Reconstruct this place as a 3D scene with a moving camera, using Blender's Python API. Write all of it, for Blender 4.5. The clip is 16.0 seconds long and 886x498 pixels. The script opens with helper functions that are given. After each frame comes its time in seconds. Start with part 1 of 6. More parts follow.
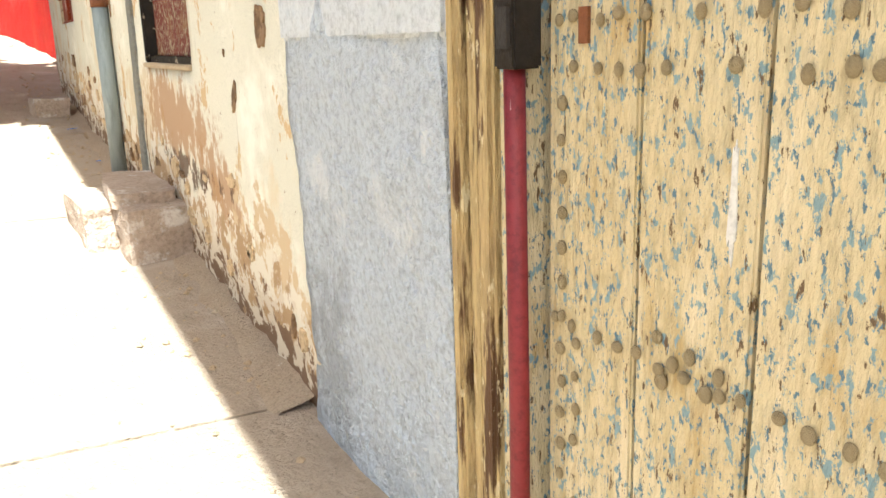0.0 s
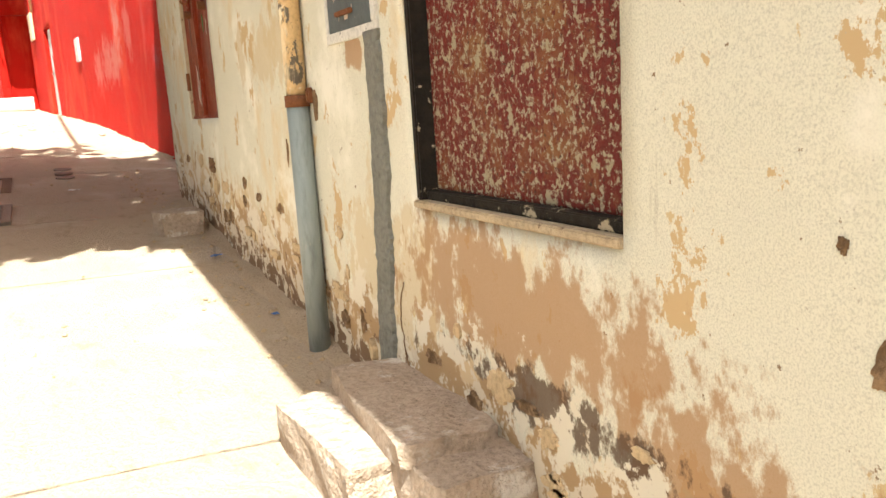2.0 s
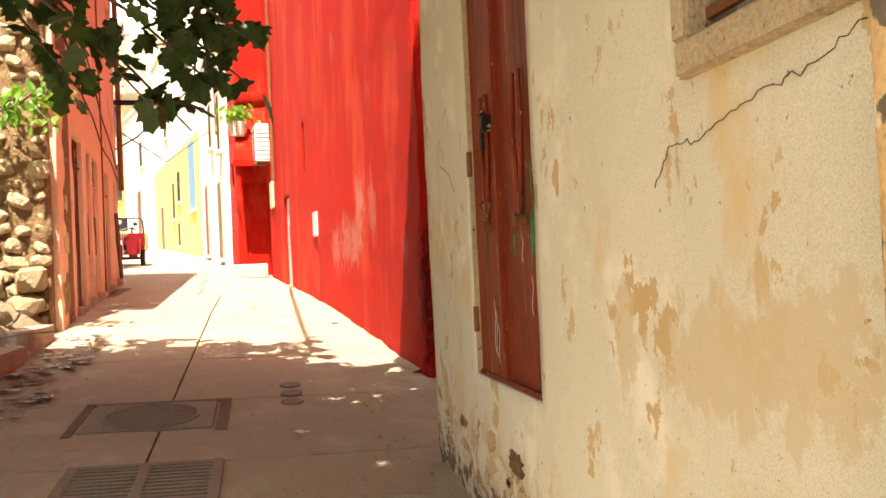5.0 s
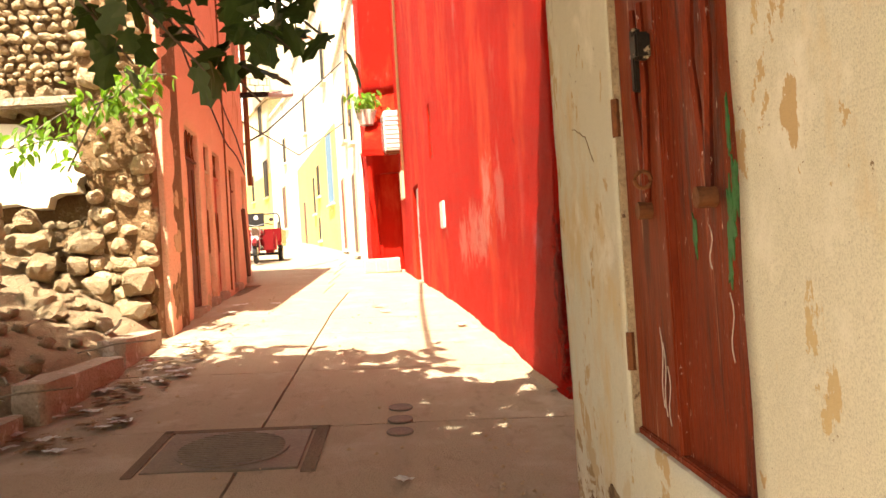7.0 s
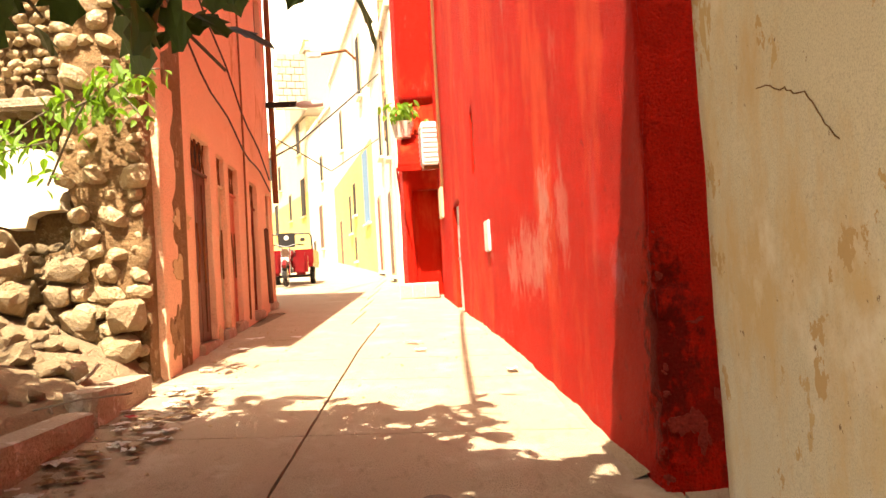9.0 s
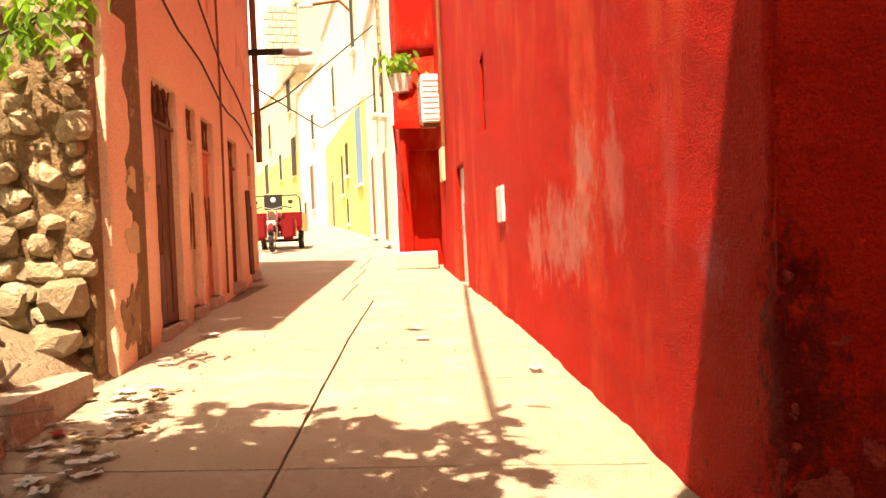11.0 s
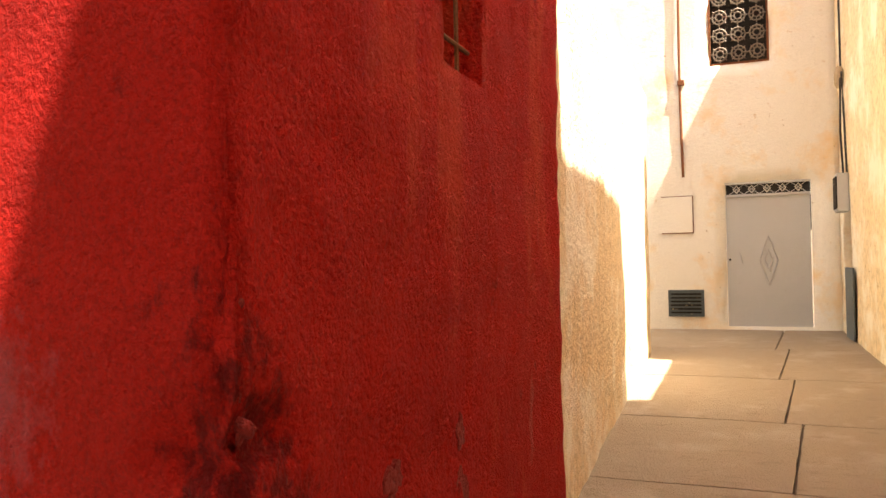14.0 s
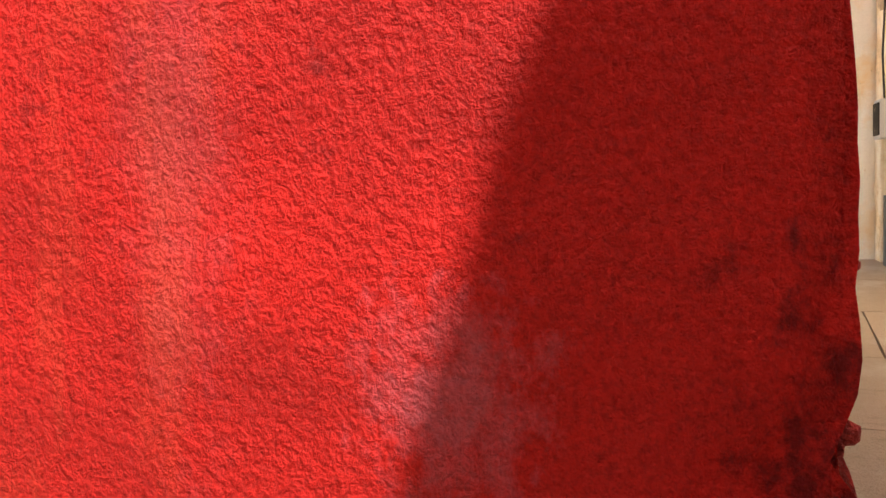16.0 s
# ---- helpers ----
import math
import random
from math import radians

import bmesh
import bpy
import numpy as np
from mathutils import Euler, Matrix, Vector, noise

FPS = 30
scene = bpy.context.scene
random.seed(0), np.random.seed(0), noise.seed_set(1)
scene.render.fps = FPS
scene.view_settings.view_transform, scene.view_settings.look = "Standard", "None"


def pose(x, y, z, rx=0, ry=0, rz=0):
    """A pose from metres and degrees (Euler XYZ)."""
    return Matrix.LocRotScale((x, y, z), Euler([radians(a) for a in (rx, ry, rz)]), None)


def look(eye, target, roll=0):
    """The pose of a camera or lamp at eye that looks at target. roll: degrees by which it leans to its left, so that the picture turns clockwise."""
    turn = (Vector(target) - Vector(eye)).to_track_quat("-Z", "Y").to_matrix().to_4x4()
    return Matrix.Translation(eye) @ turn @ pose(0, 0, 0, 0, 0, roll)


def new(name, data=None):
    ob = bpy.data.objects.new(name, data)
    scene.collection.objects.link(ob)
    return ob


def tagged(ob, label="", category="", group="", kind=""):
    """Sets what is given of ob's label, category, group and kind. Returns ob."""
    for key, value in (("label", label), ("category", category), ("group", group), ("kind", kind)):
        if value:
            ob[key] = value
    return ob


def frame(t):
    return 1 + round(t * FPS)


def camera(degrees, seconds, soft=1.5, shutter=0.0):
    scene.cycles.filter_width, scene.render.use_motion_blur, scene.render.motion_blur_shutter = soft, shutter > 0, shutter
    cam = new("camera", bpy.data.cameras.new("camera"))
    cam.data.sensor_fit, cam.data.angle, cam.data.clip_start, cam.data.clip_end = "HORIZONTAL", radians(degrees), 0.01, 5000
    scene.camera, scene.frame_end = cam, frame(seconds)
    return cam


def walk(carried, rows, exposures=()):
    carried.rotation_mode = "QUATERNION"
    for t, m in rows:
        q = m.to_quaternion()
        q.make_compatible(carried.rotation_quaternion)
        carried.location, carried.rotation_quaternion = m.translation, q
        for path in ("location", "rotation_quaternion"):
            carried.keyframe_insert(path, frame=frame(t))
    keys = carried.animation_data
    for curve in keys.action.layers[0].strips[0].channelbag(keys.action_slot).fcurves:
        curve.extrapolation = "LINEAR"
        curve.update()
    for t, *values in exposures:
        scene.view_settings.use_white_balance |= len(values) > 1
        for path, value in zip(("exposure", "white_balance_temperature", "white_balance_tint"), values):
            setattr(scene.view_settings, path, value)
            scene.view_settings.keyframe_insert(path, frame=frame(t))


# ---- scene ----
# camera: seconds, x, y, z, yaw, pitch, roll
cam = camera(55.5, 16.0)
PATH = [
    (0.0, 0.269, 4.206, 0.501, -28.37, -14.19, -1.75),
    (0.5, 0.240, 4.722, 0.586, -26.59, -12.48, -1.93),
    (1.0, 0.187, 5.246, 0.617, -24.50, -11.28, -2.63),
    (1.5, 0.105, 5.742, 0.657, -24.30, -10.33, -2.93),
    (2.0, 0.018, 6.217, 0.701, -25.11, -9.95, -3.80),
    (2.5, -0.028, 6.683, 0.764, -26.20, -9.35, -4.41),
    (3.0, -0.078, 7.139, 0.855, -25.66, -7.40, -4.23),
    (3.5, -0.082, 7.528, 0.933, -23.39, -4.95, -3.69),
    (4.0, -0.002, 7.884, 1.065, -20.19, -2.59, -3.01),
    (4.5, 0.021, 8.197, 1.186, -15.97, -0.36, -2.83),
    (5.0, 0.068, 8.440, 1.199, -11.93, 0.98, -2.63),
    (5.2, 0.108, 8.551, 1.221, -10.71, 1.25, -2.49),
    (7.3, 0.364, 9.853, 1.260, -1.40, 0.78, -3.23),
    (7.5, 0.340, 9.987, 1.290, -1.12, 0.82, -2.75),
    (8.0, 0.338, 10.355, 1.346, -0.33, 1.87, -2.97),
    (8.2, 0.360, 10.536, 1.318, 0.13, 2.51, -3.51),
    (10.3, 0.298, 11.998, 1.473, 0.99, 0.43, -2.96),
    (10.5, 0.270, 12.155, 1.482, 0.75, 0.01, -2.94),
    (11.0, 0.211, 12.483, 1.494, 0.02, -0.38, -2.58),
    (11.5, 0.202, 12.884, 1.505, -1.26, -0.52, -2.34),
    (12.0, 0.182, 13.243, 1.508, -7.84, -0.64, -2.19),
    (12.5, 0.165, 13.592, 1.520, -21.66, -0.37, -1.37),
    (13.0, 0.231, 13.933, 1.538, -38.54, -0.37, -1.42),
    (13.5, 0.272, 14.225, 1.543, -55.11, 0.35, -1.73),
    (14.0, 0.214, 14.468, 1.606, -65.29, 1.08, -1.12),
    (14.5, 0.217, 14.779, 1.588, -67.45, 1.56, -1.12),
    (15.0, 0.243, 15.046, 1.603, -69.65, 1.20, -1.22),
    (15.5, 0.213, 15.270, 1.616, -69.93, -0.06, -1.05),
    (16.0, 0.205, 15.471, 1.655, -67.75, -3.72, -1.72),
]
EXPOSE = [(0.0, 2.15, 5500, 3), (1.5, 1.95, 5900, 4), (3.5, 1.95, 6500, 3), (5.0, 1.88, 7000, 5), (8.0, 2.05, 7900, 10), (11.0, 1.7, 8800, 14), (12.5, 1.65, 8700, 15), (13.0, 2.85, 8900, 13), (13.5, 2.45, 7700, 12), (14.5, 2.3, 7000, 12), (16.0, 2.2, 6300, 14)]
walk(cam, [(t, pose(x, y, z, 90 + p, 0, w) @ pose(0, 0, 0, 0, 0, r)) for t, x, y, z, w, p, r in PATH], EXPOSE)

# ---- world, sun ----
world = bpy.data.worlds.new("sky")
scene.world = world
world.use_nodes = True
wn = world.node_tree
sky = wn.nodes.new("ShaderNodeTexSky")
sky.sky_type = "NISHITA"
sky.sun_disc = False
sky.sun_elevation = radians(62)
sky.sun_rotation = radians(192.4)
sky.dust_density = 9.0
wn.links.new(sky.outputs[0], wn.nodes["Background"].inputs[0])
wn.nodes["Background"].inputs[1].default_value = 0.065
sun = new("sun", bpy.data.lights.new("sun", "SUN"))
sun.data.energy, sun.data.angle, sun.data.color = 5.0, radians(0.5), (1.0, 0.95, 0.86)
SUNV = Vector((-0.22 * math.cos(radians(62)), -math.cos(radians(62)), math.sin(radians(62))))
sun.matrix_world = look(SUNV * 40, (0, 0, 0))


# glowing sheet added behind the far roofs for the sky's white glare
haze = bpy.data.materials.new("white_sky_glow")
haze.use_nodes = True
hb = haze.node_tree.nodes["Principled BSDF"]
hb.inputs["Base Color"].default_value = (0.8, 0.78, 0.72, 1)
hb.inputs["Emission Color"].default_value = (1.0, 0.96, 0.88, 1)
hb.inputs["Emission Strength"].default_value = 0.45
hm = bpy.data.meshes.new("backdrop")
hm.from_pydata([(-90 + 130 * i / 12, 205 - 0.012 * (-25 + 130 * i / 12 - 65) ** 2, z) for z in (-5, 75) for i in range(13)], [], [(i, i + 1, i + 14, i + 13) for i in range(12)])
hm.materials.append(haze)
tagged(new("backdrop", hm), "glowing sheet standing in for white sky above the far roofs", "sky", "", "structure")

# ---- materials ----
def mix(nt, fac, a, b):
    m = nt.nodes.new("ShaderNodeMix")
    m.data_type = "RGBA"
    for sock, val in ((m.inputs[0], fac), (m.inputs[6], a), (m.inputs[7], b)):
        if isinstance(val, tuple):
            sock.default_value = (*val, 1) if len(val) == 3 else val
        elif isinstance(val, float):
            sock.default_value = val
        else:
            nt.links.new(val, sock)
    return m.outputs[2]


def noise_node(nt, vec, scale, detail=6.0, rough=0.6, stretch=(1, 1, 1), shift=0.0):
    mp = nt.nodes.new("ShaderNodeMapping")
    mp.inputs[1].default_value = (shift, shift * 1.7, shift * 0.6)
    mp.inputs[3].default_value = stretch
    nt.links.new(vec, mp.inputs[0])
    n = nt.nodes.new("ShaderNodeTexNoise")
    n.inputs["Scale"].default_value, n.inputs["Detail"].default_value, n.inputs["Roughness"].default_value = scale, detail, rough
    nt.links.new(mp.outputs[0], n.inputs[0])
    return n.outputs[0]


def ramp(nt, val, lo, hi):
    r = nt.nodes.new("ShaderNodeMapRange")
    r.inputs[1].default_value, r.inputs[2].default_value = lo, hi
    nt.links.new(val, r.inputs[0])
    return r.outputs[0]


def surface(name, base, alt, rough=0.85, grain=60.0, broad=1.5, bump=0.3, bump_size=0.01, layers=(), metal=0.0, stretch=(1, 1, 1), relief=25.0, gloss=0.3, vary=0.0):
    """base and alt mixed by broad and fine noise; layers: (colour, scale, threshold, softness, stretch) laid over."""
    m = bpy.data.materials.new(name)
    m.use_nodes = True
    nt = m.node_tree
    bsdf = nt.nodes["Principled BSDF"]
    vec = nt.nodes.new("ShaderNodeTexCoord").outputs["Object"]
    n1 = noise_node(nt, vec, broad, 5, 0.6, stretch)
    n2 = noise_node(nt, vec, grain, 4, 0.7, stretch, 3)
    col = mix(nt, ramp(nt, n1, 0.32, 0.68), base, alt)
    dark = tuple(c * 0.42 for c in base)
    fine = mix(nt, ramp(nt, n2, 0.3, 0.55), dark, tuple(min(1, c * 1.05) for c in base))
    col = mix(nt, 0.5, col, fine)
    height = n2
    for i, (c, sc, th, so, st) in enumerate(layers):
        k = ramp(nt, noise_node(nt, vec, sc, 8, 0.68, st, 11 + 7 * i), th - 0.035, th - 0.035 + so)
        col = mix(nt, k, col, c)
    if vary:
        oi = nt.nodes.new("ShaderNodeObjectInfo")
        col = mix(nt, ramp(nt, oi.outputs["Random"], -1.0 / vary + 1, 1.0 / vary), col, alt)
    nt.links.new(col, bsdf.inputs["Base Color"])
    bsdf.inputs["Roughness"].default_value = rough
    bsdf.inputs["Metallic"].default_value = metal
    bsdf.inputs["Specular IOR Level"].default_value = gloss
    b = nt.nodes.new("ShaderNodeBump")
    b.inputs["Strength"].default_value, b.inputs["Distance"].default_value = min(1.0, bump * 1.5), bump_size * 2.2
    n3 = noise_node(nt, vec, relief, 6, 0.62, stretch, 5)
    mm = nt.nodes.new("ShaderNodeMath")
    mm.operation = "MULTIPLY_ADD"
    mm.inputs[1].default_value = 0.3
    nt.links.new(height, mm.inputs[0])
    nt.links.new(n3, mm.inputs[2])
    nt.links.new(mm.outputs[0], b.inputs["Height"])
    nt.links.new(b.outputs[0], bsdf.inputs["Normal"])
    return m


U = (1, 1, 1)
V = (1, 1, 0.25)
M_CREAM = surface("cream_plaster", (0.67, 0.645, 0.52), (0.55, 0.53, 0.41), 0.9, 240, 1.1, 0.3, 0.004, [
    ((0.60, 0.48, 0.28), 1.3, 0.60, 0.09, (1, 1, 0.5)), ((0.74, 0.71, 0.60), 2.2, 0.58, 0.12, U), ((0.52, 0.40, 0.22), 4.5, 0.655, 0.012, (1, 1, 0.6)), ((0.36, 0.32, 0.24), 7, 0.66, 0.10, (1, 1, 0.12)), ((0.50, 0.36, 0.19), 3.2, 0.635, 0.008, (1, 1, 0.8)), ((0.22, 0.15, 0.09), 24, 0.69, 0.02, U), ((0.40, 0.36, 0.28), 90, 0.68, 0.04, U)], relief=22)
M_OCHRE = surface("exposed_earth_plaster", (0.36, 0.22, 0.11), (0.50, 0.34, 0.19), 0.95, 60, 4, 1.0, 0.03, [((0.20, 0.12, 0.06), 9, 0.58, 0.08, U), ((0.62, 0.52, 0.38), 6, 0.62, 0.05, U)])
M_TANP = surface("peeled_tan_plaster", (0.58, 0.44, 0.26), (0.52, 0.37, 0.20), 0.92, 60, 3, 0.6, 0.012)
M_GREY = surface("grey_cement_plaster", (0.62, 0.67, 0.71), (0.58, 0.62, 0.65), 0.9, 60, 2.5, 1.0, 0.035, [((0.74, 0.76, 0.76), 3.0, 0.58, 0.1, U)], relief=16)
M_PALE = surface("smooth_pale_render", (0.54, 0.56, 0.56), (0.60, 0.63, 0.64), 0.85, 60, 2, 0.5, 0.012, [((0.50, 0.54, 0.56), 5, 0.60, 0.15, U), ((0.36, 0.37, 0.36), 40, 0.70, 0.03, U)])
M_CEMENT = surface("dark_cement_strip", (0.20, 0.20, 0.17), (0.27, 0.26, 0.22), 0.95, 50, 5, 0.7, 0.015)
M_RED = surface("red_painted_plaster", (0.64, 0.013, 0.005), (0.48, 0.009, 0.004), 0.75, 90, 0.8, 1.0, 0.032, [
    ((0.68, 0.06, 0.022), 1.1, 0.55, 0.12, (1, 1, 0.3)), ((0.55, 0.13, 0.10), 1.6, 0.66, 0.12, (1, 1, 0.45)), ((0.32, 0.008, 0.004), 6, 0.67, 0.06, U), ((0.62, 0.45, 0.38), 26, 0.77, 0.02, U)], relief=50, gloss=0.12)
M_REDFADE = surface("faded_pink_scuff", (0.60, 0.16, 0.12), (0.58, 0.08, 0.05), 0.75, 80, 5, 0.5, 0.02, [((0.50, 0.014, 0.006), 7, 0.50, 0.10, (1, 1, 0.5))], relief=40)
M_REDROT = surface("crumbling_red_base", (0.40, 0.030, 0.018), (0.28, 0.02, 0.012), 0.8, 60, 6, 1.0, 0.04, [((0.50, 0.30, 0.22), 45, 0.74, 0.03, U)], relief=18)
M_PINK = surface("salmon_plaster", (0.78, 0.49, 0.34), (0.72, 0.41, 0.26), 0.9, 60, 0.9, 0.4, 0.01, [((0.52, 0.25, 0.12), 1.4, 0.63, 0.08, (1, 1, 0.4)), ((0.80, 0.55, 0.38), 2.4, 0.62, 0.1, U)])
M_YELLOW = surface("ochre_alley_plaster", (0.80, 0.65, 0.42), (0.74, 0.55, 0.31), 0.9, 14, 1.0, 0.6, 0.014, [((0.86, 0.79, 0.64), 1.4, 0.52, 0.12, U), ((0.45, 0.28, 0.13), 9, 0.68, 0.04, U)])
M_WHITE = surface("limewashed_wall", (0.82, 0.78, 0.69), (0.78, 0.70, 0.56), 0.9, 120, 1.0, 0.3, 0.008, [((0.76, 0.57, 0.33), 1.2, 0.56, 0.16, U), ((0.60, 0.46, 0.30), 7, 0.69, 0.03, U), ((0.45, 0.36, 0.25), 12, 0.69, 0.04, U)])
M_FARWHITE = surface("far_white_render", (0.82, 0.79, 0.70), (0.72, 0.66, 0.52), 0.9, 8, 0.5, 0.1, 0.01, [((0.6, 0.5, 0.33), 0.9, 0.64, 0.1, V)])
M_FARYEL = surface("far_yellow_paint", (0.80, 0.66, 0.22), (0.72, 0.55, 0.16), 0.9, 8, 0.5, 0.1, 0.01, [((0.6, 0.45, 0.2), 0.9, 0.64, 0.1, V)])
M_FARCREAM = surface("far_cream_render", (0.80, 0.70, 0.46), (0.72, 0.60, 0.36), 0.9, 8, 0.4, 0.1, 0.01)
M_CONC = surface("street_concrete", (0.45, 0.355, 0.25), (0.345, 0.265, 0.185), 0.93, 110, 0.9, 0.8, 0.012, [((0.30, 0.235, 0.16), 12, 0.60, 0.06, (1, 0.4, 1)), ((0.52, 0.43, 0.33), 1.8, 0.56, 0.12, U), ((0.24, 0.18, 0.12), 2.6, 0.68, 0.08, U), ((0.16, 0.12, 0.08), 55, 0.74, 0.03, U)], relief=38, vary=0.25)
M_EARTH = surface("packed_earth", (0.30, 0.21, 0.13), (0.40, 0.29, 0.18), 1.0, 60, 3, 1.0, 0.03, [((0.5, 0.42, 0.32), 20, 0.66, 0.04, U)])
M_DUST = surface("dusty_earth", (0.44, 0.34, 0.23), (0.34, 0.25, 0.16), 1.0, 120, 4, 0.9, 0.012, [((0.20, 0.14, 0.09), 40, 0.66, 0.04, U), ((0.56, 0.47, 0.35), 60, 0.68, 0.03, U)], relief=60)
M_JOINT = surface("joint_dirt", (0.17, 0.12, 0.08), (0.24, 0.17, 0.11), 1.0, 60, 3, 0.8, 0.02)
M_STONE = surface("limestone", (0.56, 0.43, 0.27), (0.40, 0.28, 0.16), 0.95, 40, 5, 1.0, 0.03, [((0.68, 0.60, 0.46), 8, 0.58, 0.1, U)], relief=18, vary=0.6)
M_MUD = surface("mud_mortar", (0.30, 0.18, 0.09), (0.22, 0.13, 0.06), 1.0, 50, 4, 1.0, 0.05, [((0.45, 0.33, 0.20), 7, 0.6, 0.08, U)], relief=12)
M_BLOCK = surface("weathered_cement_block", (0.46, 0.36, 0.27), (0.36, 0.26, 0.18), 0.95, 50, 6, 1.0, 0.02, [((0.64, 0.58, 0.50), 5, 0.58, 0.08, U)])
M_OLDDOOR = surface("old_yellow_paint", (0.58, 0.49, 0.29), (0.49, 0.38, 0.18), 0.6, 60, 3, 0.6, 0.008, [
    ((0.66, 0.56, 0.35), 5, 0.55, 0.1, V), ((0.42, 0.30, 0.12), 7, 0.60, 0.10, (1, 1, 0.3)), ((0.20, 0.29, 0.30), 52, 0.60, 0.02, (1, 1, 0.6)), ((0.10, 0.17, 0.21), 85, 0.61, 0.02, (1, 1, 0.5)), ((0.12, 0.075, 0.035), 75, 0.635, 0.02, (1, 1, 0.35))], stretch=(1, 1, 0.3), relief=30)
M_STUD = surface("worn_iron_stud", (0.46, 0.37, 0.20), (0.24, 0.17, 0.09), 0.5, 40, 14, 0.5, 0.004, metal=0.2)
M_FRAMEY = surface("worn_yellow_frame", (0.55, 0.42, 0.19), (0.26, 0.15, 0.06), 0.7, 60, 12, 0.9, 0.015, [((0.10, 0.05, 0.02), 22, 0.565, 0.06, (1, 1, 0.12)), ((0.62, 0.52, 0.30), 50, 0.62, 0.03, (1, 1, 0.3))], stretch=(1, 1, 0.2))
M_FRAMEG = surface("weathered_grey_wood", (0.50, 0.40, 0.26), (0.34, 0.25, 0.15), 0.85, 70, 6, 0.7, 0.008, [((0.16, 0.10, 0.06), 25, 0.66, 0.03, U)])
M_BAR = surface("maroon_iron_bar", (0.20, 0.024, 0.026), (0.13, 0.016, 0.018), 0.55, 60, 10, 0.3, 0.003, [((0.5, 0.32, 0.28), 20, 0.70, 0.03, V)])
M_RUST = surface("rusty_iron", (0.24, 0.09, 0.035), (0.11, 0.05, 0.025), 0.75, 70, 12, 0.5, 0.004, metal=0.3)
M_HATCH = surface("flaking_oxblood_metal", (0.15, 0.014, 0.008), (0.10, 0.012, 0.008), 0.65, 50, 3, 0.6, 0.006, [
    ((0.20, 0.085, 0.03), 5, 0.52, 0.16, U), ((0.34, 0.29, 0.18), 24, 0.60, 0.03, U), ((0.34, 0.30, 0.20), 55, 0.575, 0.03, U), ((0.11, 0.011, 0.007), 38, 0.60, 0.03, U), ((0.05, 0.025, 0.015), 70, 0.64, 0.03, U)], relief=60)
M_BLACKP = surface("black_worn_paint", (0.016, 0.014, 0.012), (0.04, 0.03, 0.02), 0.6, 40, 12, 0.4, 0.005, [((0.40, 0.33, 0.22), 12, 0.64, 0.03, U)], gloss=0.1)
M_CBOX = surface("scratched_slate_metal", (0.075, 0.095, 0.10), (0.11, 0.125, 0.125), 0.55, 40, 5, 0.2, 0.003, [((0.42, 0.40, 0.33), 30, 0.69, 0.02, (1, 0.25, 1)), ((0.30, 0.18, 0.09), 7, 0.66, 0.06, U)])
M_WHITEP = surface("chipped_white_paint", (0.66, 0.64, 0.58), (0.50, 0.48, 0.42), 0.7, 60, 8, 0.3, 0.004, [((0.10, 0.10, 0.10), 30, 0.68, 0.03, U)])
M_PVC = surface("grey_plastic_pipe", (0.24, 0.27, 0.26), (0.21, 0.235, 0.225), 0.45, 30, 3, 0.05, 0.002, [((0.40, 0.36, 0.28), 8, 0.67, 0.1, V)], stretch=(1, 1, 0.2))
M_PIPEC = surface("cream_painted_pipe", (0.66, 0.48, 0.26), (0.58, 0.40, 0.20), 0.65, 50, 6, 0.4, 0.006, [((0.14, 0.12, 0.10), 13, 0.59, 0.015, (1, 1, 0.6)), ((0.78, 0.70, 0.52), 9, 0.60, 0.03, U), ((0.75, 0.64, 0.44), 7, 0.58, 0.08, V)])
M_CDOOR = surface("brown_red_painted_wood", (0.22, 0.036, 0.012), (0.14, 0.020, 0.008), 0.55, 60, 4, 0.7, 0.006, [((0.09, 0.02, 0.012), 14, 0.56, 0.08, (1, 1, 0.1)), ((0.40, 0.17, 0.10), 16, 0.64, 0.06, (1, 1, 0.06)), ((0.60, 0.44, 0.34), 60, 0.675, 0.02, (1, 1, 0.4))], stretch=(1, 1, 0.12), gloss=0.12)
M_CDOOR2 = surface("dull_brown_wood", (0.24, 0.048, 0.018), (0.16, 0.030, 0.012), 0.6, 60, 5, 0.7, 0.006, [((0.10, 0.025, 0.014), 14, 0.57, 0.08, (1, 1, 0.08)), ((0.44, 0.24, 0.15), 18, 0.64, 0.08, (1, 1, 0.05)), ((0.60, 0.48, 0.38), 45, 0.73, 0.02, V)], stretch=(1, 1, 0.1), gloss=0.12)
M_SCRATCH = surface("pale_scratch", (0.62, 0.52, 0.44), (0.55, 0.45, 0.38), 0.9)
M_GREENP = surface("green_paint_smear", (0.04, 0.16, 0.05), (0.05, 0.20, 0.07), 0.6)
M_GMETAL = surface("grey_painted_steel", (0.50, 0.50, 0.49), (0.46, 0.46, 0.45), 0.5, 220, 2, 0.1, 0.003, [((0.30, 0.27, 0.23), 14, 0.70, 0.05, U)])
M_DARK = surface("dark_recess", (0.03, 0.026, 0.022), (0.05, 0.04, 0.03), 0.9)
M_DGREEN = surface("dark_green_shutter", (0.03, 0.055, 0.03), (0.05, 0.07, 0.04), 0.7)
M_BROWNDOOR = surface("dark_brown_iron_door", (0.11, 0.045, 0.025), (0.16, 0.07, 0.04), 0.6, 30, 3, 0.3, 0.005, stretch=(1, 1, 0.3))
